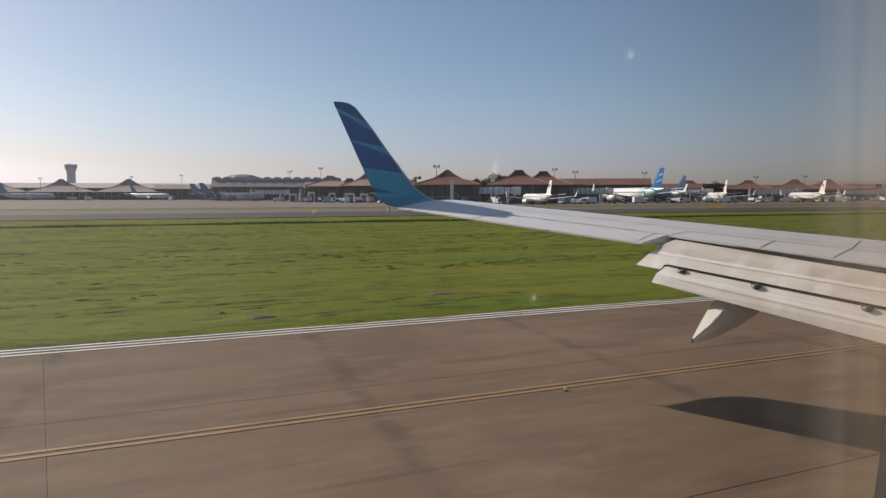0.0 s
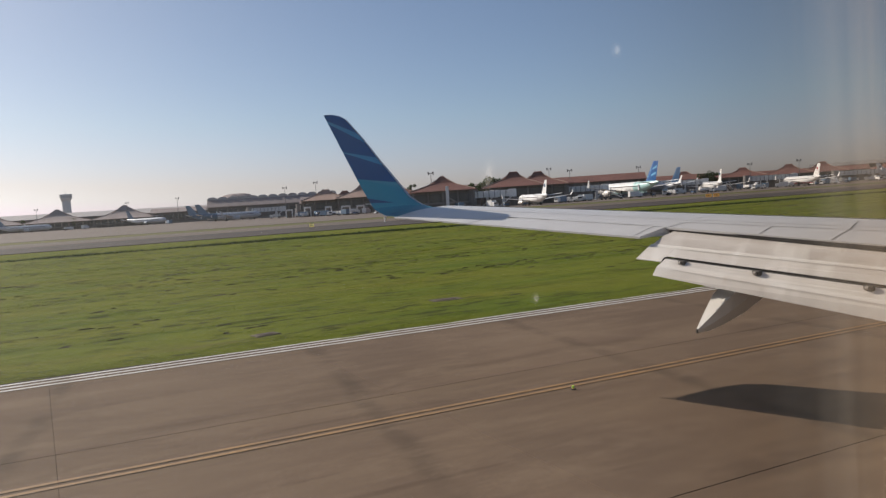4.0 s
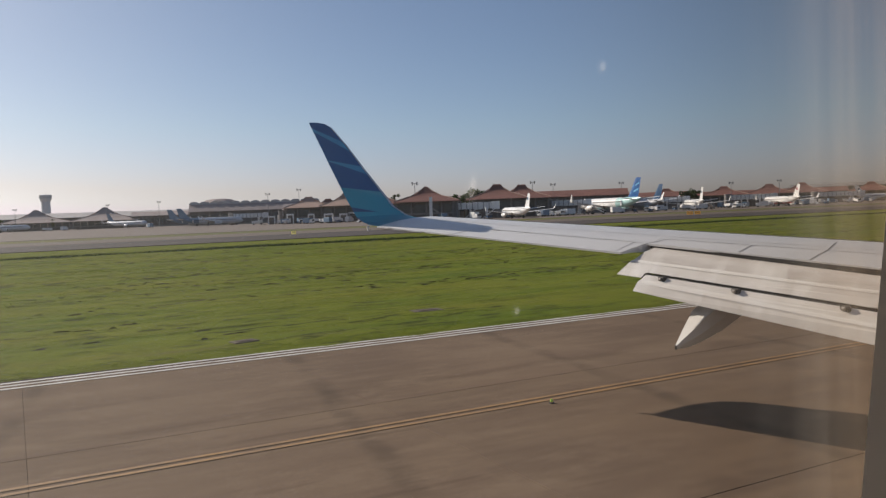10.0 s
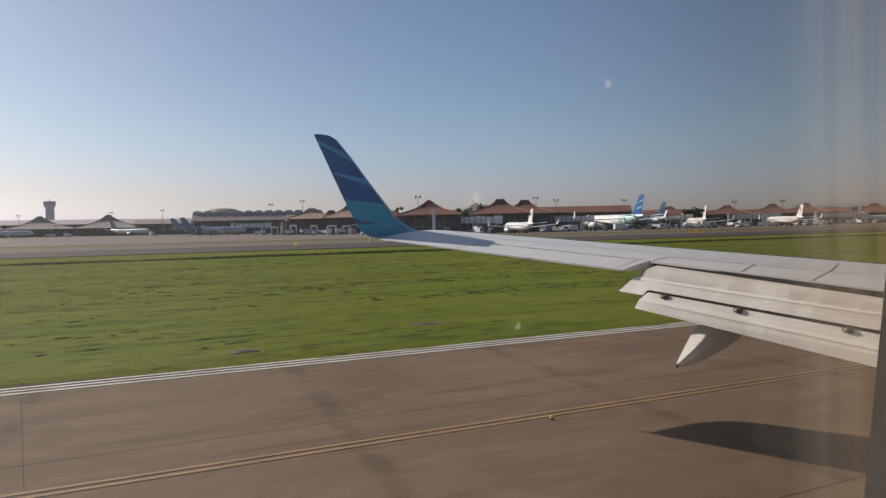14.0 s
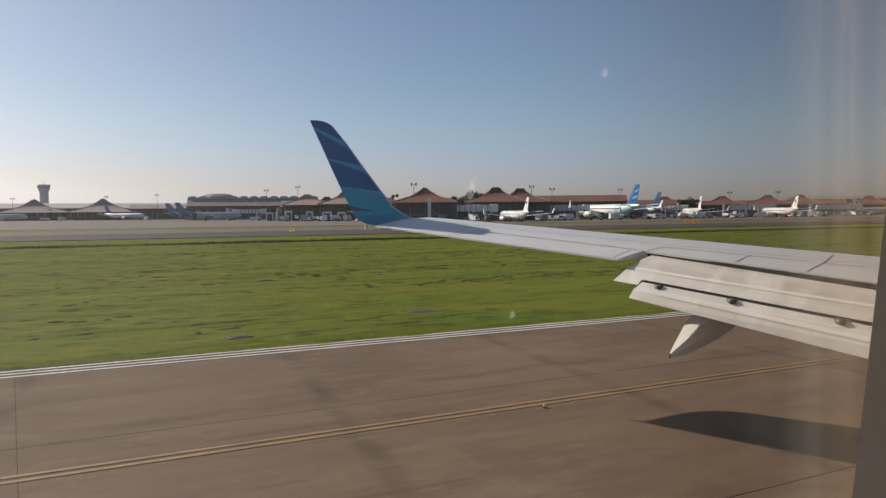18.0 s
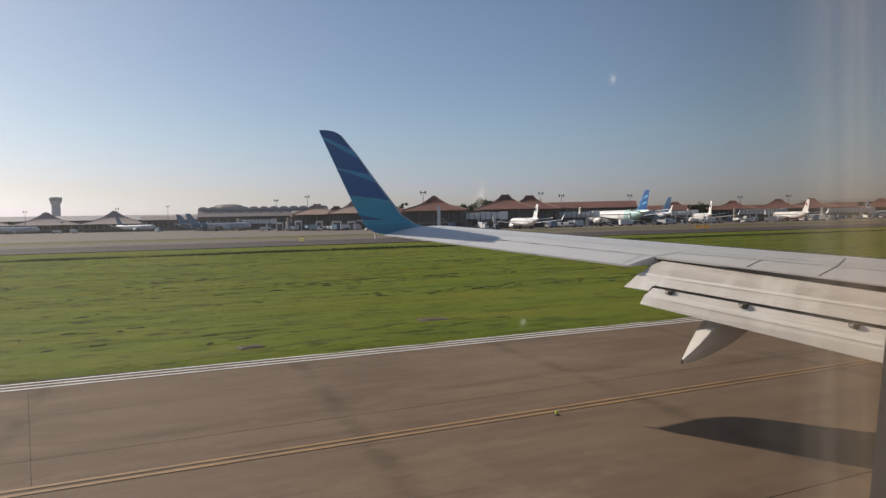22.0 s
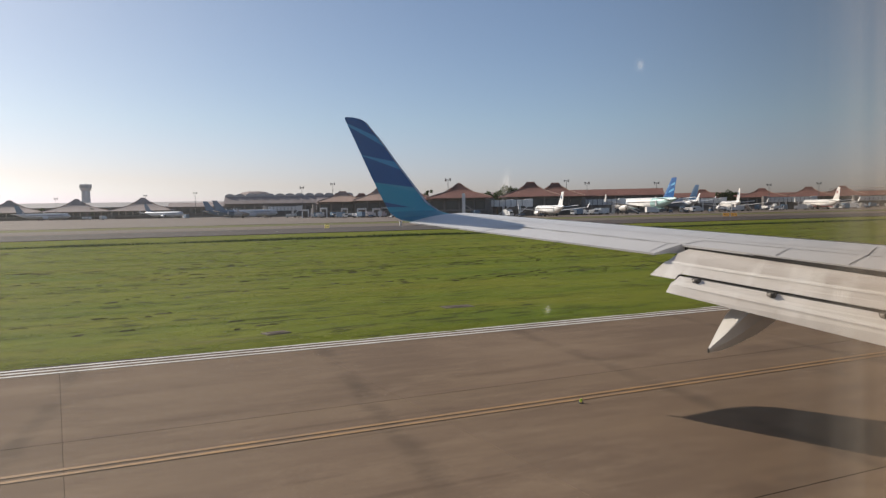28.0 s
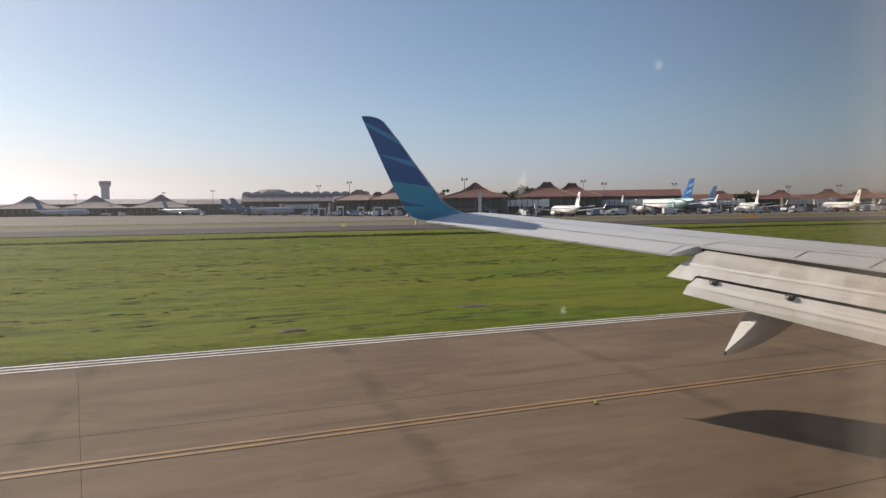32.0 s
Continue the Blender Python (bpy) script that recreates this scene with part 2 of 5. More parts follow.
YELLOW_FADED = surface("faded_yellow_paint", (0.36, 0.195, 0.065), (0.24, 0.140, 0.065), 9.0, 1.0, 0.75, bumps=0.1, spread=0.45)
WING_GREY = surface("wing_grey_paint", (0.66, 0.645, 0.625), (0.59, 0.575, 0.56), 6.0, 0.8, 0.33, bumps=0.0, stretch=(0.4, 1, 1), spread=0.88)
WING_TRIM = surface("bare_aluminium", (0.62, 0.62, 0.63), (0.55, 0.55, 0.56), 5.0, 0.7, 0.3, 0.7, bumps=0.0, spread=0.85)


def flap_skin(name, base, other, pale, grime):
    """Weathered flap paint: streaks along the span, wiped pale bands and oily runs along the chord."""
    m, nt, b = node_mat(name)
    span = coords(nt, (3.2, 0.35, 1), 20)
    chord = coords(nt, (0.35, 2.4, 1), 20)
    c = mix(nt, noise_fac(nt, span, 1.3, 5.0, 0.35, 0.65), base, other)
    c = mix(nt, noise_fac(nt, chord, 1.1, 4.0, 0.52, 0.68), c, pale)
    c = mix(nt, noise_fac(nt, chord, 3.2, 5.0, 0.60, 0.78), c, grime)
    fine = noise_fac(nt, span, 9.0, 4.0, 0.3, 0.8)
    c = mix(nt, fine, c, mix(nt, 0.22, c, grime))
    link(nt, c, b.inputs["Base Color"])
    b.inputs["Roughness"].default_value = 0.45
    bump(nt, b, fine, 0.015, 0.004)
    return m


FLAP_GRIMY = flap_skin("flap_grimy_upper_skin", (0.72, 0.67, 0.61), (0.53, 0.475, 0.42), (0.84, 0.80, 0.735), (0.34, 0.28, 0.23))
# extra-bright paint for the highlight along the flap folds
FLAP_GLINT = flap_skin("flap_fold_glint", (0.88, 0.85, 0.79), (0.78, 0.73, 0.66), (0.90, 0.88, 0.83), (0.66, 0.58, 0.50))
FLAP_WHITE = flap_skin("flap_off_white_paint", (0.79, 0.75, 0.69), (0.66, 0.615, 0.56), (0.86, 0.825, 0.77), (0.52, 0.44, 0.365))
FAIRING = surface("fairing_light_grey", (0.64, 0.62, 0.59), (0.55, 0.53, 0.50), 6.0, 1.2, 0.45, bumps=0.0, spread=0.82)
# black for seals and seams, and for fillers that stand for shade
SEAL_AND_SHADE = plain("black_seal_and_shade", (0.018, 0.016, 0.015), 0.7)
STEEL = plain("dark_steel", (0.045, 0.04, 0.036), 0.75, 0.0)
MAST_GREY = plain("mast_galvanised_grey", (0.20, 0.195, 0.19), 0.6)
WINGLET = painted_winglet()
RED_ROOF = surface("red_clay_tiles", (0.235, 0.115, 0.096), (0.175, 0.088, 0.075), 2.2, 0.12, 0.85, bumps=0, stretch=(1, 1, 1), spread=0.65)
# brown tiles with distance haze mixed into the colour, so paler and greyer
HAZED_ROOF = surface("hazed_brown_tiles", (0.40, 0.335, 0.32), (0.32, 0.265, 0.25), 2.0, 0.12, 0.85, bumps=0, spread=0.7)
# sunlight put into the colour: these roofs and ridges are paler than the red tiles
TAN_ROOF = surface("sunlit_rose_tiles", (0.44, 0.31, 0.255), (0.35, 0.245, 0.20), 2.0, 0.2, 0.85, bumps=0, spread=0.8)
VAULT_ROOF = surface("weathered_vault_sheeting", (0.56, 0.51, 0.49), (0.47, 0.43, 0.41), 1.5, 0.1, 0.7, bumps=0, spread=0.8)
PALE_ROOF = surface("pale_metal_roof", (0.62, 0.57, 0.53), (0.52, 0.48, 0.45), 1.2, 0.06, 0.6, bumps=0, spread=0.85)
WALL_GREY = surface("grey_plaster", (0.27, 0.255, 0.245), (0.20, 0.19, 0.185), 1.0, 0.1, 0.9, bumps=0, spread=0.8)
WALL_DARK = surface("dark_hall_wall", (0.17, 0.155, 0.148), (0.125, 0.115, 0.11), 1.0, 0.1, 0.8, bumps=0, spread=0.8)
GLASS_DARK = plain("dark_window_glass", (0.075, 0.08, 0.085), 0.15)
# tower cab glass, lightened in its colour to stand for haze
CAB_GLASS = plain("hazed_cab_glass", (0.55, 0.57, 0.58), 0.2)
WHITE = surface("white_paint", (0.78, 0.77, 0.75), (0.70, 0.69, 0.67), 1.2, 0.2, 0.4, bumps=0, spread=0.9)
TOWER_GREY = surface("tower_concrete", (0.80, 0.78, 0.76), (0.74, 0.72, 0.70), 0.8, 0.08, 0.85, bumps=0, spread=0.85)
JET_WHITE = plain("jet_white", (0.80, 0.79, 0.77), 0.3)
JET_DEEP = plain("jet_deep_blue", (0.035, 0.085, 0.17), 0.3)
ROLLER = plain("worn_roller_steel", (0.22, 0.20, 0.18), 0.5)
JET_BLUE = surface("jet_blue", (0.012, 0.085, 0.28), (0.018, 0.13, 0.36), 0.35, 0.2, 0.3, bumps=0, spread=0.5)
# navy and red livery, both washed out with painted distance haze
JET_HAZED_NAVY = plain("jet_hazed_navy", (0.13, 0.21, 0.30), 0.3)
JET_RED = plain("jet_hazed_red", (0.34, 0.085, 0.085), 0.35)
JET_GREY = plain("jet_grey", (0.60, 0.62, 0.65), 0.35)
RUBBER = plain("tyre_rubber", (0.02, 0.02, 0.02), 0.8)
SIGN_YELLOW = plain("sign_yellow", (0.72, 0.42, 0.03), 0.5)
SIGN_GLOW = plain("sign_face_added_glow", (0.80, 0.67, 0.20), 0.5)
# glow added to brighten the face, which is turned away from the sun
_b = SIGN_GLOW.node_tree.nodes["Principled BSDF"]
_b.inputs["Emission Color"].default_value = (0.95, 0.78, 0.28, 1)
_b.inputs["Emission Strength"].default_value = 0.20
SIGN_FAR = plain("far_sign_added_glow", (0.80, 0.42, 0.08), 0.5)
# weaker added glow, so the far shaded faces stay orange
_b = SIGN_FAR.node_tree.nodes["Principled BSDF"]
_b.inputs["Emission Color"].default_value = (0.90, 0.42, 0.08, 1)
_b.inputs["Emission Strength"].default_value = 0.16
FIN_LIGHT = plain("fin_light_blue", (0.16, 0.42, 0.66), 0.3)
JET_PALE_TEAL = plain("jet_pale_teal", (0.42, 0.64, 0.62), 0.3)
WHITE_LINE = surface("worn_white_paint", (0.80, 0.77, 0.72), (0.58, 0.54, 0.48), 9.0, 0.8, 0.7, bumps=0.05, spread=0.45)
MEDIAN_GRASS = surface("dry_median_grass", (0.135, 0.125, 0.030), (0.085, 0.095, 0.022), 0.6, 0.06, 0.95, bumps=0, stretch=(0.2, 1, 1), spread=0.7)
SIGN_BLACK = plain("sign_black", (0.015, 0.015, 0.015), 0.6)
LEAF = blade_material("tree_leaves", (0.055, 0.085, 0.025), (0.025, 0.045, 0.014))
DITCH_BLADES = blade_material("ditch_grass_blades", (0.075, 0.11, 0.02), (0.04, 0.065, 0.012), 0.15)
# haze painted into the leaf colour, paler and greyer than the nearer trees
FAR_LEAF = blade_material("far_tree_leaves", (0.105, 0.120, 0.095), (0.070, 0.085, 0.066), 0.35)
BARK = plain("bark", (0.09, 0.07, 0.055), 0.9)
CABIN = surface("cabin_beige_plastic", (0.74, 0.67, 0.59), (0.68, 0.61, 0.53), 30.0, 3.0, 0.55, bumps=0.05, depth=0.001, spread=0.9)
GREEN_LENS = plain("green_yellow_lens", (0.42, 0.60, 0.05), 0.2)
LENS = plain("clear_lens", (0.85, 0.85, 0.82), 0.15)


def pane_material():
    """Clear acrylic, thin dust that catches the sun, and painted haze, streaks and dimming."""
    m, nt, b = node_mat("dusty_veiled_pane")
    out = nt.nodes["Material Output"]
    nt.nodes.remove(b)
    clear = nt.nodes.new("ShaderNodeBsdfTransparent")
    dust = nt.nodes.new("ShaderNodeBsdfTranslucent")
    dust.inputs["Color"].default_value = (0.95, 0.90, 0.85, 1)
    f = noise_fac(nt, coords(nt), 14.0, 3.0, 0.2, 0.8)
    mr = nt.nodes.new("ShaderNodeMapRange")
    mr.inputs["To Min"].default_value, mr.inputs["To Max"].default_value = 0.0035, 0.0065
    link(nt, f, mr.inputs["Value"])
    # brown streaks imitating reflections, painted towards the pane's forward edge
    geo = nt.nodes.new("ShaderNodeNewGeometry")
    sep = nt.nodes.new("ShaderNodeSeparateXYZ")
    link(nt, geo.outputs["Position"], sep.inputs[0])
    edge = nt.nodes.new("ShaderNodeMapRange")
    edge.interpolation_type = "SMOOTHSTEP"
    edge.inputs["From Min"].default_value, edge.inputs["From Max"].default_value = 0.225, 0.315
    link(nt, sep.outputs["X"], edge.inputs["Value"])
    # smooth forward tint that darkens the view, painted into the clear colour
    forward_dim = nt.nodes.new("ShaderNodeMapRange")
    forward_dim.interpolation_type = "SMOOTHSTEP"
    forward_dim.inputs["From Min"].default_value, forward_dim.inputs["From Max"].default_value = 0.12, 0.30
    link(nt, sep.outputs["X"], forward_dim.inputs["Value"])
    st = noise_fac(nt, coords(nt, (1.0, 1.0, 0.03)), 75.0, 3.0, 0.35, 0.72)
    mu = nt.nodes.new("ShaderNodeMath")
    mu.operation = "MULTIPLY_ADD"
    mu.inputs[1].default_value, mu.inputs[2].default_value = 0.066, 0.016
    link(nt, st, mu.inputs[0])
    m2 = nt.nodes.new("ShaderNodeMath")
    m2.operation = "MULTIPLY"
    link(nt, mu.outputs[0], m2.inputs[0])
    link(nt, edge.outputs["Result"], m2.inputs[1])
    # painted haze: a paler veil towards the aft edge
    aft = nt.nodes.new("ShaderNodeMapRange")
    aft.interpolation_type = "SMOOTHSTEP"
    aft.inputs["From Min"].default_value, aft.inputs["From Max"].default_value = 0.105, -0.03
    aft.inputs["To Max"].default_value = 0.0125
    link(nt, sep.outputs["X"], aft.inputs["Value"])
    # the painted veil is stronger over the upper half, in soft blotches
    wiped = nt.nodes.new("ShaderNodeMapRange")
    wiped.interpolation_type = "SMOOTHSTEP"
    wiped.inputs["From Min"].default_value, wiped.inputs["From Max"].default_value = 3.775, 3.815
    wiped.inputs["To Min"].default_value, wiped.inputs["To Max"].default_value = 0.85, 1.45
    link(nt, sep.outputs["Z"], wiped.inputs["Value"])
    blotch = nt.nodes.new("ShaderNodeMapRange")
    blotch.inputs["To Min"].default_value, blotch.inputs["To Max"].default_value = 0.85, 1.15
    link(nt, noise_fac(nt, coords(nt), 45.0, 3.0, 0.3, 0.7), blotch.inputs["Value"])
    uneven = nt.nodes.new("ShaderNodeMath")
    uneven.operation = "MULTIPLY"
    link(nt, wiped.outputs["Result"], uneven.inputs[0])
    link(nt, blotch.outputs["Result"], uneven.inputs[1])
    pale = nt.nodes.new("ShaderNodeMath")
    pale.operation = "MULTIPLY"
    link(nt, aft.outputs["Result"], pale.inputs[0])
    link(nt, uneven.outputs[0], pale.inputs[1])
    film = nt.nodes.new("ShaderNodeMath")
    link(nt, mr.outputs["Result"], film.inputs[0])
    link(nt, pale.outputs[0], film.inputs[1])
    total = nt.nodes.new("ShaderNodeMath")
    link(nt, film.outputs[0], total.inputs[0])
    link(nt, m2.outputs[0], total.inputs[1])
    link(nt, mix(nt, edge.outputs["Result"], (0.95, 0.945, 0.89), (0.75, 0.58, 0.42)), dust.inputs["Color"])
    link(nt, mix(nt, forward_dim.outputs["Result"], (0.99, 0.99, 0.99), (0.84, 0.81, 0.775)), clear.inputs["Color"])
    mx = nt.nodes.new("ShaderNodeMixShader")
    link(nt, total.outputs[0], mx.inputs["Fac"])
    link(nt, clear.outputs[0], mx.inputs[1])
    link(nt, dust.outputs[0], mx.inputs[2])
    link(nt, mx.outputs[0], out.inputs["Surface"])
    return m


def spot_material(name, cover):
    """A thin film of dried minerals that lets most light through."""
    m, nt, b = node_mat(name)
    nt.nodes.remove(b)
    clear = nt.nodes.new("ShaderNodeBsdfTransparent")
    film = nt.nodes.new("ShaderNodeBsdfTranslucent")
    film.inputs["Color"].default_value = (0.95, 0.93, 0.90, 1)
    mx = nt.nodes.new("ShaderNodeMixShader")
    f = noise_fac(nt, coords(nt), 900.0, 3.0, 0.2, 0.8)
    mr = nt.nodes.new("ShaderNodeMapRange")
    mr.inputs["To Min"].default_value, mr.inputs["To Max"].default_value = cover * 0.5, cover * 1.3
    link(nt, f, mr.inputs["Value"])
    link(nt, mr.outputs["Result"], mx.inputs["Fac"])
    link(nt, clear.outputs[0], mx.inputs[1])
    link(nt, film.outputs[0], mx.inputs[2])
    link(nt, mx.outputs[0], nt.nodes["Material Output"].inputs["Surface"])
    return m


SPOT_CORE = spot_material("dried_spot", 0.085)
SPOT_HALO = spot_material("dried_spot_halo", 0.022)
PANE = pane_material()
CLODS = blade_material("torn_turf_clods", (0.085, 0.088, 0.016), (0.055, 0.048, 0.014), 0.15)
GRIT = surface("brown_grit", (0.20, 0.145, 0.10), (0.13, 0.095, 0.068), 20.0, 2.0, 0.9, bumps=0)
PATCH_STONE = surface("weathered_drain_concrete", (0.15, 0.125, 0.09), (0.10, 0.082, 0.055), 6.0, 1.5, 0.9, bumps=0.2, spread=0.6)


# ---- mesh helpers ----
def mesh_from(bm, name, material, smooth=False):
    me = bpy.data.meshes.new(name)
    bmesh.ops.recalc_face_normals(bm, faces=bm.faces)
    bm.to_mesh(me)
    bm.free()
    me.materials.append(material)
    if smooth:
        for p in me.polygons:
            p.use_smooth = True
    return me


def part(name, bm, material, parent=None, label="", smooth=False):
    ob = new(name, mesh_from(bm, name, material, smooth))
    if parent is not None:
        ob.parent = parent
    if label:
        ob["label"] = label
    return ob


def thing(name, label, category, at=(0, 0, 0), turn=0.0, group="", kind=""):
    ob = new(name)
    ob.empty_display_size = 0.2
    ob.matrix_world = pose(*at, 0, 0, turn)
    return tagged(ob, label, category, group, kind)


def box(bm, c, s, bevel=0.0, rz=0.0):
    m = pose(*c, 0, 0, rz) @ Matrix.Diagonal((*s, 1))
    r = bmesh.ops.create_cube(bm, size=1.0, matrix=m)
    if bevel:
        es = list({e for v in r["verts"] for e in v.link_edges})
        bmesh.ops.bevel(bm, geom=es, offset=bevel, segments=2, affect="EDGES", profile=0.5)
    return bm


def boxed(c, s, bevel=0.0, rz=0.0):
    return box(bmesh.new(), c, s, bevel, rz)


def loft(rings, caps=True, closed=True):
    """A skin through rings that have the same number of points."""
    bm = bmesh.new()
    vs = [[bm.verts.new(p) for p in r] for r in rings]
    n = len(rings[0])
    for a, b in zip(vs, vs[1:]):
        for i in range(n if closed else n - 1):
            j = (i + 1) % n
            bm.faces.new((a[i], a[j], b[j], b[i]))
    if caps and closed:
        bm.faces.new([bm.verts.new(p) for p in rings[0]])
        bm.faces.new([bm.verts.new(p) for p in rings[-1]])
    return bm


def tube(p, q, r0, r1=None, n=8):
    p, q = Vector(p), Vector(q)
    r1 = r0 if r1 is None else r1
    bm = bmesh.new()
    d = q - p
    m = Matrix.Translation((p + q) / 2) @ d.to_track_quat("Z", "Y").to_matrix().to_4x4()
    bmesh.ops.create_cone(bm, cap_ends=True, segments=n, radius1=r0, radius2=r1, depth=d.length, matrix=m)
    return bm


def sheet(name, verts, faces, material, parent=None, label=""):
    me = bpy.data.meshes.new(name)
    me.from_pydata(verts, [], faces)
    me.materials.append(material)
    ob = new(name, me)
    if parent is not None:
        ob.parent = parent
    if label:
        ob["label"] = label
    return ob


# ---- ground ----
SHOULDER_IN, SHOULDER_OUT = 22.4, 22.1


def steps(a, b, s):
    return list(np.arange(a, b, s))


def ground_height(x, y):
    if y < 18.2:
        return -0.12
    if y > 102 and y < 118:
        return -0.9 * math.exp(-((y - 110.0 + 0.8 * noise.noise((x * 0.03, 5.0, 0))) / 3.2) ** 2) + 0.02
    if y >= 118 or x < -40 or x > 160:
        return -0.06 if y < 400 else -0.08
    edge = SHOULDER_OUT + 0.55 * max(-0.3, noise.noise((x * 0.11, 1.7, 0))) + 0.16 * noise.noise((x * 0.5, 2.7, 0)) + 0.10 * noise.noise((x * 1.3, 4.1, 0))
    k = (y - edge) / 0.5
    rise = max(-0.12, min(1.0, k) * 0.07)
    wave = 0.05 * noise.noise((x * 0.12, y * 0.5, 2.0)) + 0.03 * noise.noise((x * 0.6, y * 1.2, 7.0))
    return rise + (wave * min(1.0, max(0.0, k / 4)) if k > 0 else 0.0)


gx = [-4500, -1500, -500, -150, -60] + steps(-30, 50, 0.5) + steps(50, 160, 2.0) + [200, 300, 600, 1500, 4500]
gy = [-4500, -1000, -200, -60, 0, 18, 18.6] + steps(19.0, 25.0, 0.2) + steps(25.0, 60.0, 0.6) + steps(60, 122, 1.5) + [124, 200, 400, 800, 1500, 4500]
verts = [(float(x), float(y), ground_height(x, y)) for y in gy for x in gx]
nx = len(gx)
faces = [(j * nx + i, j * nx + i + 1, (j + 1) * nx + i + 1, (j + 1) * nx + i) for j in range(len(gy) - 1) for i in range(nx - 1)]
ground = sheet("ground", verts, faces, GRASS)
tagged(ground, "wide mown green airfield grass with drier streaks", "ground", kind="structure")


def band(name, y0, y1, z, material, label, x0=-1500, x1=1500, wobble=0.0):
    """A long paved strip with slightly uneven edges and a real thickness."""
    xs = [x0] + steps(-200, 500, 5.0) + [x1]
    vs, fs = [], []
    for x in xs:
        w0 = wobble * noise.noise((x * 0.05, y0, 0))
        w1 = wobble * noise.noise((x * 0.05, y1, 3))
        vs += [(x, y0 + w0, z - 0.25), (x, y0 + w0, z), (x, y1 + w1, z), (x, y1 + w1, z - 0.25)]
    for i in range(len(xs) - 1):
        for k in range(3):
            fs.append((4 * i + k, 4 * i + 4 + k, 4 * i + 5 + k, 4 * i + 1 + k))
    return tagged(sheet(name, vs, fs, material), label, "pavement", kind="structure")


band("road_shoulder", SHOULDER_IN - 0.4, 25.0, 0.0, ASPHALT, "narrow dark crumbling asphalt verge beside the grass")
band("road_taxiway", 134, 171, 0.03, FAR_ASPHALT, "far dark asphalt taxiway across the field", wobble=0.8)
band("pavement_strip", 171.4, 205, 0.025, TAN_STRIP, "pale dusty paved strip beyond the far taxiway", wobble=1.2)
band("ground_median", 205.4, 238, -0.02, MEDIAN_GRASS, "olive strip of dry grass between taxiway and apron", wobble=4.0)
band("pavement_apron", 239, 3000, 0.02, APRON, "wide pale concrete apron in front of the terminal", wobble=1.5)
band("pavement_base", -60, SHOULDER_IN - 0.404, -0.03, JOINT, "dark joint filler under the concrete slabs")

# concrete slabs of the taxiway
slabs = thing("pavement_taxiway", "worn brown-grey concrete taxiway of large square slabs", "pavement", kind="structure")
SLAB, ROW = 6.2, 7.3
slab_bm = boxed((0, 0, -0.1), (SLAB - 0.005, ROW - 0.020, 0.2), 0.005)
slab_mesh = mesh_from(slab_bm, "slab", CONCRETE)
for j in range(4):
    for i in range(-4, 14):
        ob = new("slab", slab_mesh)
        ob.parent = slabs
        ob.location = (3.1 + i * SLAB, SHOULDER_IN - 0.42 - ROW / 2 - j * ROW, 0.004 * noise.noise((i * 3.1, j * 2.7, 0)))
bm = bmesh.new()
for sx in (-1, 1):
    box(bm, (sx * 700 + (30 if sx > 0 else 0), -2, -0.06), (1300, 48, 0.1))
tagged(part("pavement_far_slabs", bm, CONCRETE), "distant run of the concrete taxiway", "pavement", kind="structure")

# painted marks: double yellow edge line and bars across the shoulder
LINE_Y = 12.95
marks = thing("taxiway_edge_marking", "faded double yellow line painted on concrete", "marking", kind="structure")


def painted_strip(x0, x1, y0, y1, z, material, name, parent, step=0.4, ragged=0.012):
    vs, fs = [], []
    n = max(2, int((x1 - x0) / step))
    for i in range(n + 1):
        x = x0 + (x1 - x0) * i / n
        a = ragged * noise.noise((x * 3.0, y0, 1.0))
        c = ragged * noise.noise((x * 3.0, y1, 9.0))
        vs += [(x, y0 + a, z), (x, y1 + c, z)]
    for i in range(n):
        fs.append((2 * i, 2 * i + 2, 2 * i + 3, 2 * i + 1))
    return sheet(name, vs, fs, material, parent)


painted_strip(-60, 160, LINE_Y - 0.18, LINE_Y - 0.07, 0.012, YELLOW_FADED, "line", marks)
painted_strip(-60, 160, LINE_Y + 0.07, LINE_Y + 0.18, 0.012, YELLOW_FADED, "line", marks)
edge = thing("runway_edge_marking", "three thin white lines painted along the pavement edge", "marking", kind="structure")
for k in range(3):
    painted_strip(-80, 260, SHOULDER_IN - 1.22 + 0.38 * k, SHOULDER_IN - 1.07 + 0.38 * k, 0.014, WHITE_LINE, "line", edge)
BAR_GAP = 15.0
for i in (-2, -1, 1, 2, 3, 4):
    x = 9.35 + BAR_GAP * i
    bar = painted_strip(0, 7.0, -0.41, 0.41, 0.008, YELLOW, "painted_bar", None, 0.25, 0.02)
    bar.matrix_world = pose(x - 0.25, LINE_Y + 0.28, 0, 0, 0, 86.5)
    tagged(bar, "orange-yellow bar painted across the worn pavement", "marking", group="shoulder bars", kind="structure")

# tufts standing out of the mown grass, denser in rows
rng = np.random.default_rng(5)


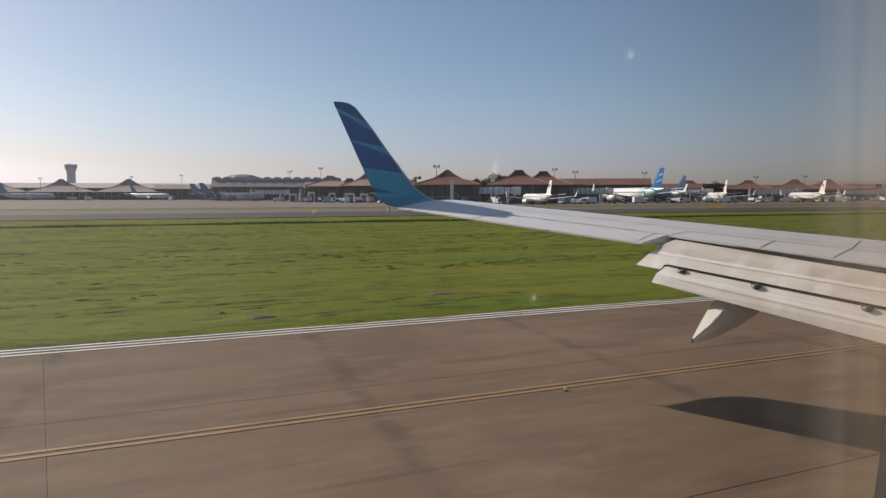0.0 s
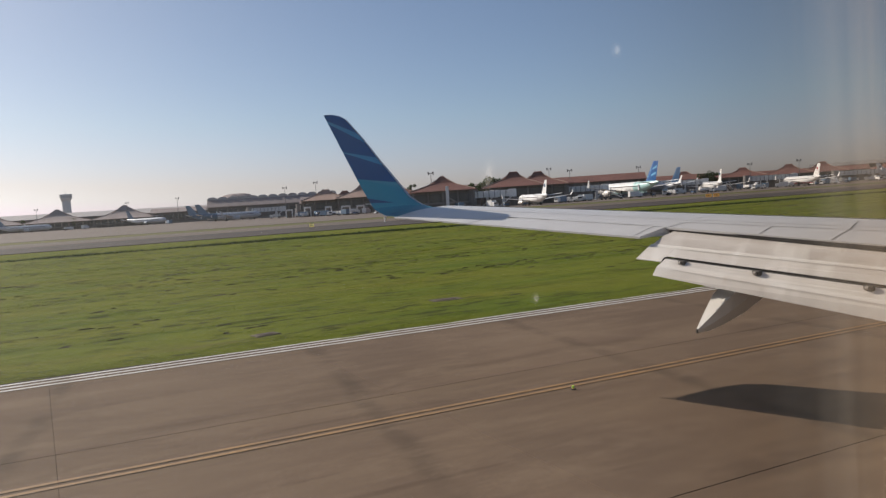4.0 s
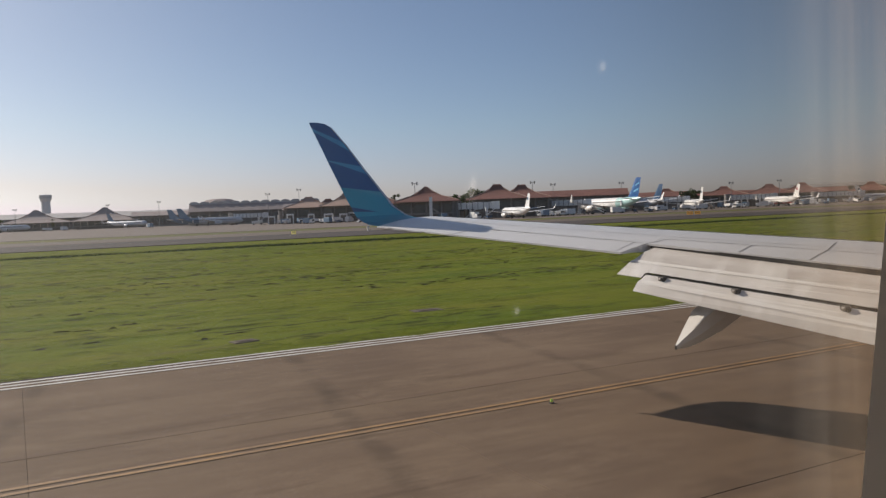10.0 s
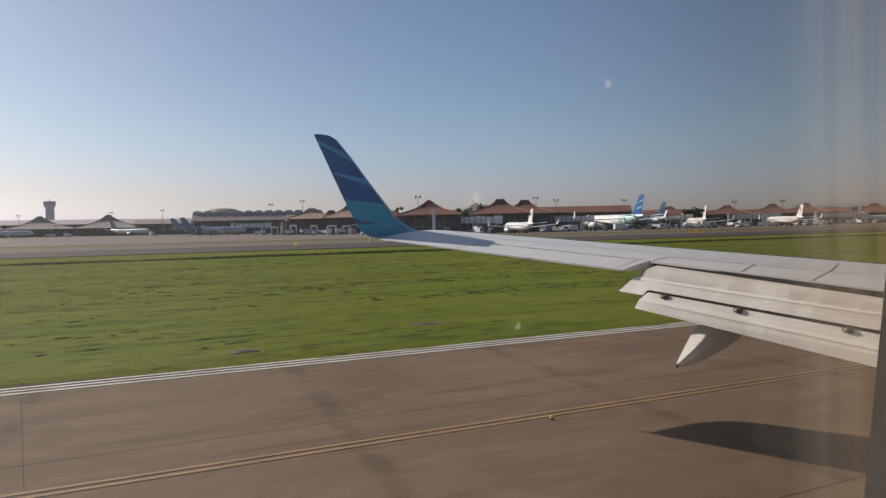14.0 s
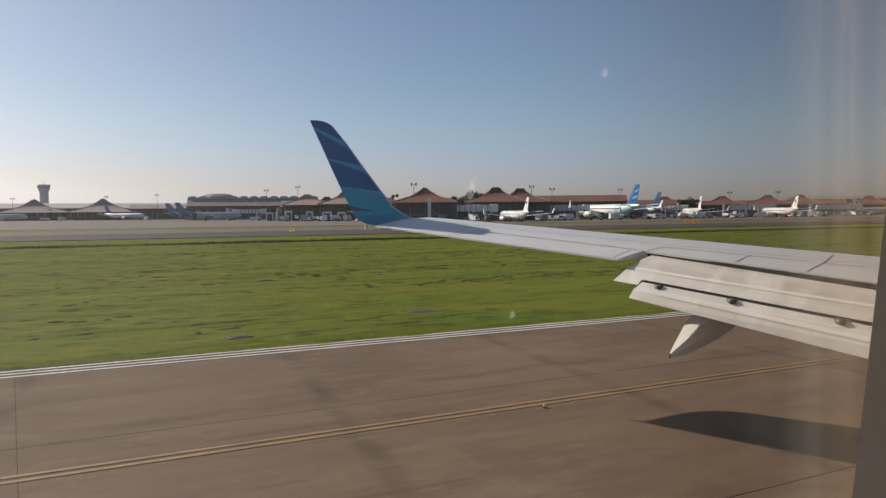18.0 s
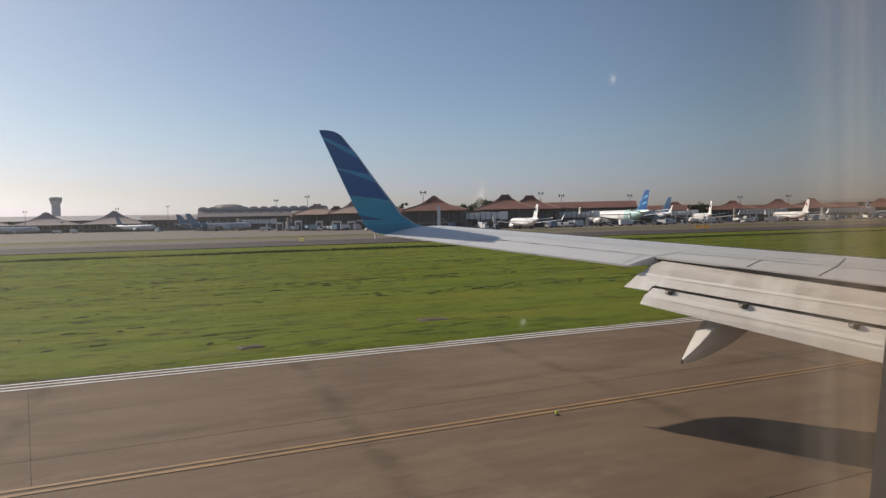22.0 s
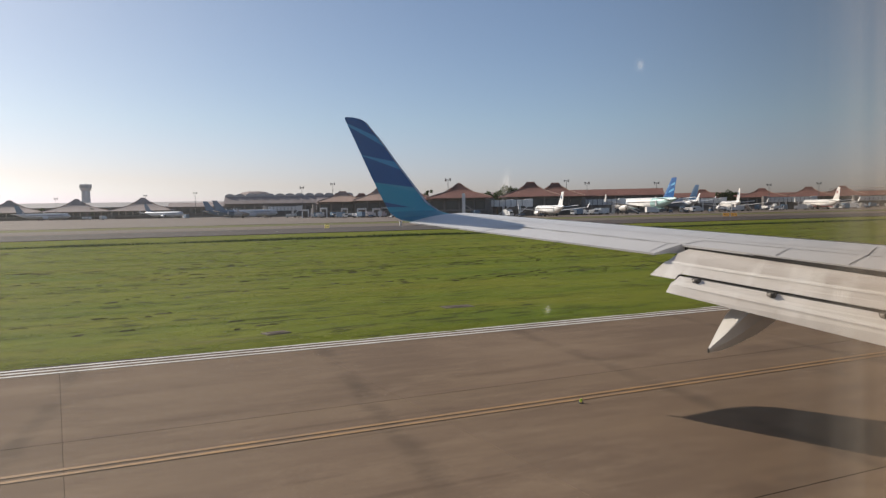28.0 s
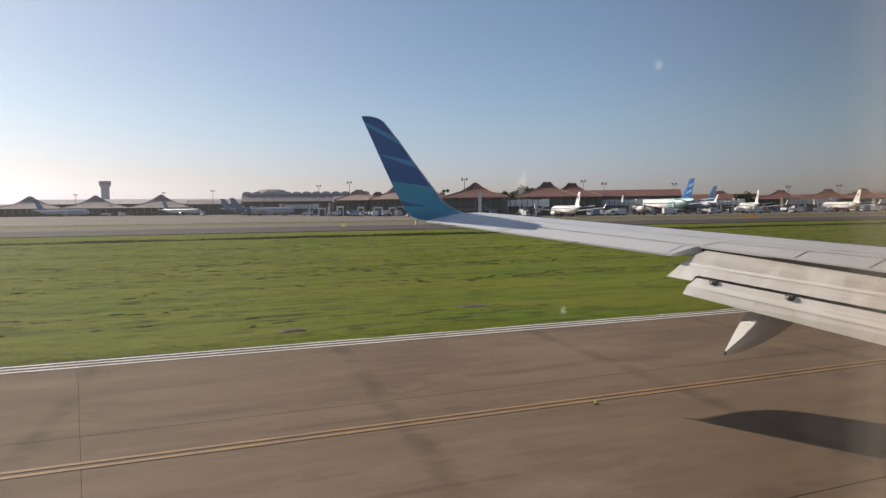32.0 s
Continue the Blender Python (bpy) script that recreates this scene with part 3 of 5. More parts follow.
def tufts(name, count, y0, y1, material, label, height, rows, long=6.0):
    """Low clumps of leaning blades, drawn out along the mowing rows."""
    vs, fs = [], []
    made = 0
    while made < count:
        y = y0 + (y1 - y0) * rng.random() ** 1.25
        x = rng.uniform(-6 + y * -0.15, 10 + y * 1.5)
        d = noise.noise((x * 0.06, y * 0.7, rows))
        if d < rng.uniform(-0.15, 0.55):
            continue
        made += 1
        g = ground_height(x, y)
        s = height * rng.uniform(0.5, 1.4) * min(1.0, 0.45 + (y - 20) / 60)
        for k in range(9):
            a = rng.normal(0, 0.35)
            w = s * rng.uniform(0.3, 0.9)
            ox, oy = rng.normal(0, 1) * s * long, rng.normal(0, 1) * s * 0.8
            lx, ly = rng.uniform(-1, 1) * s * 1.2, rng.uniform(-0.3, 1.0) * s * 1.5
            b = len(vs)
            vs += [(x + ox - w * math.cos(a), y + oy - w * math.sin(a), g - 0.01), (x + ox + w * math.cos(a), y + oy + w * math.sin(a), g - 0.01), (x + ox + lx, y + oy + ly, g + s * rng.uniform(0.4, 1.0))]
            fs.append((b, b + 1, b + 2))
    ob = sheet(name, vs, fs, material)
    return tagged(ob, label, "grass", kind="stuff")


tufts("grass_tufts", 26000, 22.7, 102, BLADES, "short green grass tufts over the field", 0.035, 2.0, 9.0)
tufts("verge_grass", 2200, 22.3, 23.6, BLADES, "ragged green grass along the asphalt edge", 0.035, 5.0, 3.0)
tufts("ditch_grass", 4200, 104.0, 109, DITCH_BLADES, "tall dark green grass along the drainage ditch", 0.3, 8.0, 3.0)

# low dark clods and torn turf along the wheel ruts
vs, fs = [], []
made = 0
while made < 2600:
    y = 25.0 + 76.0 * rng.random() ** 1.1
    x = rng.uniform(-6 - y * 0.15, 12 + y * 1.5)
    if noise.noise((x * 0.035, y * 0.22, 4.0)) + 0.5 * noise.noise((x * 0.15, y * 1.1, 9.0)) < rng.uniform(-0.15, 0.6):
        continue
    made += 1
    g = ground_height(x, y)
    ln, wd, ht = rng.uniform(0.08, 0.36) * (1 + y / 90), rng.uniform(0.03, 0.09) * (1 + y / 110), rng.uniform(0.015, 0.05)
    b, tilt = len(vs), rng.normal(0, 0.08)
    for q in range(8):
        a = q * math.pi / 4
        e = rng.uniform(0.65, 1.25)
        vs.append((x + ln * e * math.cos(a), y + wd * e * math.sin(a) + tilt * ln * math.cos(a), g - 0.015))
    for q in range(3):
        vs.append((x + ln * (q - 1) * 0.5, y + rng.normal(0, wd * 0.3), g + ht * rng.uniform(0.5, 1.1)))
    for lo, hi in ((0, 2), (1, 2), (7, 2)):
        fs.append((b + lo, b + (lo + 1) % 8, b + 8 + hi))
    for lo in (3, 4, 5):
        fs.append((b + lo, b + lo + 1, b + 8))
    fs += [(b + 2, b + 3, b + 9), (b + 6, b + 7, b + 9), (b + 2, b + 9, b + 10), (b + 3, b + 8, b + 9), (b + 6, b + 9, b + 8), (b + 7, b + 10, b + 9)]
tagged(sheet("torn_turf", vs, fs, CLODS), "low dark clods of torn turf along the ruts", "turf", kind="stuff")

# loose grit on the shoulder
vs, fs = [], []
for i in range(1500):
    x = rng.uniform(-4, 34)
    y = 22.16 + abs(rng.normal(0, 0.12)) if i % 3 else 22.1 - abs(rng.normal(0, 0.4))
    r = rng.uniform(0.005, 0.016)
    b = len(vs)
    for k in range(4):
        a = k * 1.57 + rng.uniform(-0.5, 0.5)
        vs.append((x + r * math.cos(a), y + r * math.sin(a), 0.001))
    vs.append((x, y, r * 0.9))
    fs += [(b, b + 1, b + 4), (b + 1, b + 2, b + 4), (b + 2, b + 3, b + 4), (b + 3, b, b + 4)]
tagged(sheet("shoulder_grit", vs, fs, GRIT), "loose brown grit and asphalt crumbs on the shoulder", "grit", kind="stuff")


# ---- the wing ----
wing = thing("airliner_wing", "pale grey airliner wing with lowered flaps and a blue upturned winglet", "wing")


def lead(y):
    return 8.45 + (16.4 - y) * 0.52


def trail(y):
    return 6.75 + (16.0 - y) * 0.365


def wing_z(y):
    return 2.05 + 0.094 * y


PROFILE_UP = [(1.0, 0.0), (0.9, 0.023), (0.8, 0.044), (0.7, 0.061), (0.6, 0.074), (0.5, 0.083), (0.4, 0.088), (0.3, 0.087), (0.2, 0.080), (0.1, 0.064), (0.04, 0.047), (0.01, 0.034)]
PROFILE_DOWN = [(0.0, 0.02), (0.01, 0.004), (0.05, -0.012), (0.15, -0.026), (0.3, -0.034), (0.5, -0.030), (0.7, -0.016), (0.9, -0.006)]


def up_height(u):
    for (u1, h1), (u0, h0) in zip(PROFILE_UP, PROFILE_UP[1:]):
        if u0 <= u <= u1:
            return h0 + (h1 - h0) * (u - u0) / (u1 - u0)
    return 0.03


def wing_point(u, y, lift=0.0):
    c = lead(y) - trail(y)
    return (lead(y) - u * c, y, wing_z(y) + up_height(u) * c + lift)


def wing_ring(y, cut=1.0):
    c = lead(y) - trail(y)
    ring = [(lead(y) - u * cut * c, y, wing_z(y) + up_height(u * cut) * c) for u, h in PROFILE_UP]
    ring += [(lead(y) - u * cut * c, y, wing_z(y) + h * c) for u, h in PROFILE_DOWN]
    ring.append((lead(y) - cut * c, y, wing_z(y) + (up_height(cut) - 0.012) * c))
    return ring


outer = part("outer_panel", loft([wing_ring(y) for y in (10.25, 11.5, 13.0, 14.5, 15.7)]), WING_GREY, wing, smooth=False)
def flap_cut(y):
    """Share of the chord where the fixed skin ends above the run-out flap."""
    return 0.80 + 0.02 * (10.24 - y)


inner = part("inner_panel", loft([wing_ring(y, flap_cut(y)) for y in (-0.7, 3.0, 5.0, 7.0, 9.0, 10.24)]), WING_GREY, wing)
for ob in (outer, inner):
    for p in ob.data.polygons:
        p.use_smooth = True
    ob.data.set_sharp_from_angle(angle=radians(24))


def strip_on_wing(name, pts, width, material, parent, lift=0.004):
    """A narrow seam that follows the upper skin through (u, y) points."""
    path = []
    for (u0, y0), (u1, y1) in zip(pts, pts[1:]):
        n = 14
        for k in range(n + (1 if (u1, y1) == pts[-1] else 0)):
            f = k / n
            path.append(Vector(wing_point(u0 + (u1 - u0) * f, y0 + (y1 - y0) * f, lift)))
    vs, fs = [], []
    for i, p in enumerate(path):
        d = (path[min(i + 1, len(path) - 1)] - path[max(i - 1, 0)]).normalized()
        side = Vector((-d.y, d.x, 0)).normalized() * width / 2
        vs += [tuple(p - side), tuple(p + side)]
    for i in range(len(path) - 1):
        fs.append((2 * i, 2 * i + 2, 2 * i + 3, 2 * i + 1))
    return sheet(name, vs, fs, material, parent)


strip_on_wing("aileron_hinge_line", [(0.80, 10.30), (0.78, 13.55)], 0.016, SEAL_AND_SHADE, outer)
strip_on_wing("aileron_end_gap", [(0.78, 13.55), (1.0, 13.75)], 0.022, SEAL_AND_SHADE, outer)
strip_on_wing("aileron_inner_gap", [(0.80, 10.45), (0.99, 10.36)], 0.012, SEAL_AND_SHADE, outer)
strip_on_wing("rear_spar_seam", [(0.60, 10.3), (0.58, 15.0)], 0.014, STEEL, outer)
for y in (10.9, 11.7, 12.5, 13.2):
    strip_on_wing("hinge_fitting", [(0.795, y - 0.11), (0.793, y + 0.11)], 0.026, ROLLER, outer, 0.006)
strip_on_wing("rear_spar_seam", [(0.53, 0.6), (0.60, 10.24)], 0.014, STEEL, inner)
strip_on_wing("spoiler_hinge_line", [(0.63, 0.6), (0.67, 10.15)], 0.018, SEAL_AND_SHADE, inner)
strip_on_wing("spoiler_end_gap", [(0.67, 10.15), (0.79, 10.2)], 0.018, SEAL_AND_SHADE, inner)
for y in (8.76, 7.75, 6.5, 5.2):
    strip_on_wing("spoiler_gap", [(0.67, y + 0.1), (flap_cut(y) - 0.005, y)], 0.015, SEAL_AND_SHADE, inner)
strip_on_wing("walkway_line", [(0.44, 8.12), (0.67, 7.84)], 0.014, STEEL, inner)
# thin bright leading edge slats
for y0, y1 in ((4.8, 7.6), (7.65, 10.4), (10.45, 13.1), (13.15, 15.6)):
    rings = []
    for y in (y0, (y0 + y1) / 2, y1):
        c = lead(y) - trail(y)
        up = [(lead(y) - u * c + 0.012, y, wing_z(y) + h * c + 0.008) for u, h in PROFILE_UP[8:]]
        dn = [(lead(y) - u * c + 0.012, y, wing_z(y) + h * c - 0.006) for u, h in PROFILE_DOWN[:3]]
        rings.append(up + dn)
    part("slat", loft(rings), WING_TRIM, wing, "bare metal leading edge slat")
# black filler for the shaded hollow under the spoilers where the flap has run out
rings = []
for y in (0.3, 5.0, 10.2):
    c = lead(y) - trail(y)
    k = flap_cut(y)
    x, z = lead(y) - k * c, wing_z(y) + up_height(k) * c
    rings.append([(x + 0.012, y, z - 0.02), (x + 0.5, y, z - 0.05), (x + 0.5, y, z - 0.3), (x + 0.06, y, z - 0.28)])
part("cove_shade", loft(rings), SEAL_AND_SHADE, wing, "black filler for the shaded hollow under the spoilers")


# flaps: each point gives x, z at the outer end and how z changes for a metre inboard
KX = 0.375


def flap_slab(name, y_out, y_in, top, thick, material, label=""):
    """A flap with a rounded nose, flat skin and sharp tail, from nose to tail."""
    rings = []
    for y in (y_out, (y_out + y_in) / 2, y_in):
        d = y_out - y
        ring = [(x + KX * d, y, z + kz * d) for x, z, kz in top]
        for i in range(len(top) - 1, -1, -1):
            x, z, kz = top[i]
            t = thick * (0.15 if i == len(top) - 1 else 1.0)
            ring.append((x + KX * d - 0.2 * t, y, z + kz * d - t))
        rings.append(ring)
    return part(name, loft(rings), material, wing, label)


flap_slab("main_flap_skin", 10.12, 0.3, [(9.80, 3.03, -0.090), (9.53, 3.075, -0.090), (9.25, 3.005, -0.103), (8.97, 2.863, -0.112)], 0.09, FLAP_GRIMY, "grimy upper skin of the main flap")
flap_slab("flap_end_panel", 10.15, 9.74, [(9.0, 2.88, -0.112), (8.965, 2.864, -0.112), (8.67, 2.675, -0.115)], 0.06, FLAP_WHITE, "off-white end panel of the main flap")
flap_slab("main_flap", 9.735, 0.3, [(9.156, 2.834, -0.112), (9.121, 2.818, -0.112), (8.945, 2.705, -0.131)], 0.06, FLAP_WHITE, "off-white trailing panel of the main flap")
flap_slab("aft_flap_skin", 9.70, 0.3, [(8.95, 2.640, -0.134), (8.87, 2.670, -0.134), (8.70, 2.555, -0.154)], 0.05, FLAP_WHITE, "off-white upper skin of the aft flap")
flap_slab("aft_flap", 9.71, 0.3, [(8.741, 2.588, -0.154), (8.700, 2.561, -0.154), (8.607, 2.433, -0.180)], 0.03, FLAP_WHITE, "off-white trailing panel of the aft flap")
# added black slab that paints the slot's shade and closes the gap
flap_slab("slot_shade", 9.69, 0.3, [(9.15, 2.665, -0.132), (8.95, 2.668, -0.132), (8.878, 2.674, -0.132)], 0.1, SEAL_AND_SHADE, "black filler for the shade between main and aft flap")
# added bright strips: painted highlights where the flap panels overlap
flap_slab("fold_glint", 10.11, 0.3, [(9.015, 2.891, -0.112), (8.985, 2.878, -0.112), (8.962, 2.853, -0.112)], 0.006, FLAP_GLINT, "bright strip painted as the highlight on the main flap's fold")
flap_slab("aft_fold_glint", 9.69, 0.3, [(8.775, 2.611, -0.154), (8.735, 2.586, -0.154), (8.698, 2.550, -0.154)], 0.006, FLAP_GLINT, "bright strip painted as the highlight on the aft flap's fold")
# rollers in the slot between the flaps
for y in (9.42, 8.33, 6.93, 5.4):
    d = 10.12 - y
    x, z = 8.665 + KX * d, 2.705 - 0.130 * d
    br = part("flap_bracket", boxed((x + 0.03, y, z - 0.012), (0.08, 0.14, 0.085), 0.02), STEEL, wing, "dark steel flap bracket")
    part("roller", tube((x - 0.016, y - 0.025, z - 0.008), (x - 0.016, y + 0.025, z - 0.008), 0.026, n=10), ROLLER, br)
# flush fasteners along the flap skins and the dark seal on the flap's outer end
for d, x0, z0, kz in [(1.0 + 1.3 * q, 9.02, 2.896, -0.112) for q in range(5)] + [(1.6 + 1.9 * q, 9.33, 3.044, -0.101) for q in range(3)]:
    y = 10.12 - d
    part("fastener", boxed((x0 + KX * d, y, z0 + kz * d), (0.016, 0.016, 0.012)), ROLLER, wing)
part("flap_end_seal", loft([[(9.82, yy, 3.02), (9.55, yy, 3.07), (9.26, yy, 3.00), (9.02, yy, 2.87), (9.10, yy, 2.78), (9.5, yy, 2.88)] for yy in (10.125, 10.145)]), SEAL_AND_SHADE, wing, "dark rubber seal on the flap end")
part("aft_flap_end_seal", loft([[(9.02, yy, 2.675), (8.93, yy, 2.690), (8.875, yy, 2.692), (8.80, yy, 2.625), (8.83, yy, 2.55), (8.90, yy, 2.56)] for yy in (9.712, 9.724)]), SEAL_AND_SHADE, wing, "dark seal on the outer end of the aft flap")
# flap track fairings hanging below
for y in (9.0, 5.5):
    d = 9.0 - y
    sx, sz = KX * d, -0.125 * d
    rings = []
    for x, zt, zb, w in ((8.80, 1.625, 1.57, 0.012), (9.05, 1.84, 1.57, 0.10), (9.35, 2.09, 1.63, 0.19), (9.8, 2.35, 1.76, 0.20), (10.3, 2.5, 1.98, 0.19), (11.2, 2.6, 2.2, 0.1)):
        rings.append([(x + sx, y - w, zt + sz), (x + sx, y + w, zt + sz), (x + sx, y + w * 0.9, (zt + zb) / 2 + sz), (x + sx, y, zb + sz), (x + sx, y - w * 0.9, (zt + zb) / 2 + sz)])
    fairing = part("flap_track_fairing", loft(rings), FAIRING, wing, "light grey canoe-shaped flap track fairing")
    part("tail_cap", boxed((8.795 + sx, y, 1.597 + sz), (0.02, 0.03, 0.065), 0.004), STEEL, fairing, "dark cap on the fairing's tail")
# winglet: sections climb from the tip and sweep back
secs = [(15.69, 3.535, 8.80, 6.88, 0), (15.95, 3.565, 8.55, 6.78, 12), (16.12, 3.62, 8.20, 6.72, 38), (16.25, 3.74, 7.86, 6.62, 62), (16.31, 3.95, 7.56, 6.53, 75),
        (16.41, 4.21, 7.40, 6.43, 77), (16.57, 4.78, 7.01, 6.22, 77), (16.70, 5.30, 6.67, 6.03, 77), (16.82, 5.74, 6.34, 5.87, 77), (16.845, 5.82, 6.20, 5.845, 77), (16.85, 5.845, 6.05, 5.85, 77)]
rings = []
for y, z, le, te, ang in secs:
    c = le - te
    nrm = Vector((0, -math.sin(radians(ang)), math.cos(radians(ang))))
    ring = []
    for u, h in ((1.0, 0.0), (0.7, 0.035), (0.4, 0.05), (0.15, 0.045), (0.03, 0.02), (0.0, 0.0), (0.05, -0.02), (0.3, -0.035), (0.7, -0.018)):
        p = Vector((le - u * c, y, z)) + nrm * (h * c * 0.9 + up_height(0.9) * 0)
        ring.append(tuple(p))
    rings.append(ring)
wl = part("winglet", loft(rings), WINGLET, wing, "navy and teal banded winglet", smooth=False)
for p in wl.data.polygons:
    p.use_smooth = True
wl.data.set_sharp_from_angle(angle=radians(28))
# bare metal strip along the winglet's leading edge
rings = []
for y, z, le, te, ang in secs[3:9]:
    c = le - te
    nrm = Vector((0, -math.sin(radians(ang)), math.cos(radians(ang))))
    rings.append([tuple(Vector((le - u * c + 0.006, y, z)) + nrm * (h * c * 0.9 + o)) for u, h, o in ((0.075, 0.031, 0.003), (0.03, 0.02, 0.003), (0.0, 0.0, 0.0), (0.05, -0.02, -0.003))])
part("leading_edge_strip", loft(rings), WING_TRIM, wl, "bare metal edge of the winglet")
lamp = part("tip_light", tube((6.80, 16.05, 3.54), (6.80, 16.05, 3.44), 0.036, 0.026, 10), LENS, wing, "small clear light at the wing tip")
# static wicks at the trailing edge
for y in (15.3, 14.9, 14.4, 12.0):
    x, _, z = wing_point(1.0, y)
    part("static_wick", tube((x, y, z - 0.01), (x - 0.2, y, z - 0.03), 0.006, 0.003, 5), SEAL_AND_SHADE, wing)

# ---- cabin wall with its window ----
wall = thing("wall_cabin", "beige plastic cabin window surround with a rounded opening", "wall", kind="structure")
WY, WX0, WX1, WZ0, WZ1 = 0.17, -0.075, 0.266, 3.58, 4.02


def rounded(x0, x1, z0, z1, r, y, n=6, lean=0.0):
    pts = []
    for cx, cz, a0 in ((x1 - r, z1 - r, 0), (x0 + r, z1 - r, 90), (x0 + r, z0 + r, 180), (x1 - r, z0 + r, 270)):
        for k in range(n + 1):
            a = radians(a0 + 90 * k / n)
            pz = cz + r * math.sin(a)
            pts.append((cx + r * math.cos(a) + lean * (pz - 3.8), y, pz))
    return pts


LEAN = 0.16
inner_ring = rounded(WX0, WX1, WZ0, WZ1, 0.10, WY, lean=LEAN)
lip_ring = rounded(WX0 - 0.02, WX1 + 0.02, WZ0 - 0.02, WZ1 + 0.02, 0.11, WY - 0.02, lean=LEAN)
out_ring = rounded(-0.27, 0.45, 3.38, 4.22, 0.05, WY - 0.03)
back_ring = rounded(WX0 - 0.08, WX1 + 0.11, WZ0 - 0.06, WZ1 + 0.05, 0.12, WY + 0.055, lean=LEAN)
skin_ring = rounded(-0.27, 0.45, 3.38, 4.22, 0.05, WY + 0.04)
part("window_surround", loft([skin_ring, back_ring, inner_ring, lip_ring, out_ring], caps=False), CABIN, wall)
pane = part("window_pane", loft([rounded(WX0 - 0.03, WX1 + 0.07, WZ0 - 0.02, WZ1 + 0.02, 0.10, WY + 0.03), rounded(WX0 - 0.03, WX1 + 0.07, WZ0 - 0.02, WZ1 + 0.02, 0.10, WY + 0.033)]), PANE, wall, "thin dusty acrylic window pane with painted veil, streaks and tint")
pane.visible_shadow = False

# dried water spots on the inside of the pane
for k, (sx, sz, sr, tall) in enumerate(((0.1154, 3.8064, 0.00113, 2.4), (0.1292, 3.7699, 0.00084, 1.2), (0.1639, 3.8430, 0.00110, 1.1))):
    for name, grow, mat_, dy in (("water_spot", 1.0, SPOT_CORE, 0.0), ("spot_halo", 1.9, SPOT_HALO, 0.0004)):
        bm = bmesh.new()
        ring = []
        for a in range(14):
            w = grow * sr * (1.0 + 0.25 * noise.noise((k * 3.0, math.cos(a * 0.4488), math.sin(a * 0.4488))))
            ring.append(bm.verts.new((sx + w * math.cos(a * 0.4488) + 0.3 * w * (tall - 1) * math.sin(a * 0.4488), WY + 0.026 + dy, sz + w * tall * math.sin(a * 0.4488))))
        bm.faces.new(ring)
        part(name, bm, mat_, wall, "pale dried spot on the window pane").visible_shadow = False

# fuselage: an outer and an inner skin with a row of window openings on both sides
FY, FZ, R_OUT, R_IN = -1.6, 3.5, 1.88, 1.79
HOLES = [(-0.2, 0.38)] + [(k * 0.75 - 0.1, k * 0.75 + 0.2) for k in range(-14, 24) if k not in (0,)]
z_lo, z_hi = 3.44, 4.14
a_lo, a_hi = math.asin((z_lo - FZ) / R_OUT), math.asin((z_hi - FZ) / R_OUT)
angles = [a_lo, a_hi] + [a_hi + (math.pi - 2 * a_hi) * k / 14 for k in range(1, 14)] + [math.pi - a_hi, math.pi - a_lo] + [math.pi - a_lo + (math.pi + 2 * a_lo) * k / 18 for k in range(1, 18)]
xs = sorted({-12.0, 19.0} | {x for h in HOLES for x in h})


def skin(r):
    vs, fs, n = [], [], len(angles)
    for x in xs:
        for a in angles:
            vs.append((x, FY + r * math.cos(a), FZ + r * math.sin(a)))
    sides = (0, angles.index(math.pi - a_hi))
    for i in range(len(xs) - 1):
        gap = any(abs(xs[i] - h0) < 1e-6 and abs(xs[i + 1] - h1) < 1e-6 for h0, h1 in HOLES)
        for k in range(n):
            if gap and k in sides:
                continue
            j = (k + 1) % n
            fs.append((i * n + k, i * n + j, (i + 1) * n + j, (i + 1) * n + k))
    return vs, fs


vs, fs = skin(R_OUT)
body = thing("wall_fuselage", "white airliner fuselage with a row of cabin windows", "fuselage", kind="structure")
sheet("outer_skin", vs, fs, JET_WHITE, body)
vs, fs = skin(R_IN)
sheet("cabin_lining", vs, fs, CABIN, body)
for x, s_ in ((-12.0, -1), (19.0, 1)):
    rings = [[(x + s_ * dx, FY + R_OUT * f * math.cos(k * math.pi / 12), FZ + R_OUT * f * math.sin(k * math.pi / 12)) for k in range(24)] for dx, f in ((0, 1.0), (1.2, 0.93), (2.4, 0.72), (3.2, 0.4), (3.5, 0.08))]
    part("end_cap", loft(rings), JET_WHITE, body, smooth=True)
floor = boxed((3.5, FY, 2.68), (31, 3.3, 0.08))
tagged(part("floor_cabin", floor, CABIN), "plain beige cabin floor", "floor", kind="structure")


# ---- terminal side of the airfield ----
def face_turn(x, y):
    """The turn that shows a thing's front (its -Y side) to the field."""
    return math.degrees(math.atan2(y, x)) - 90


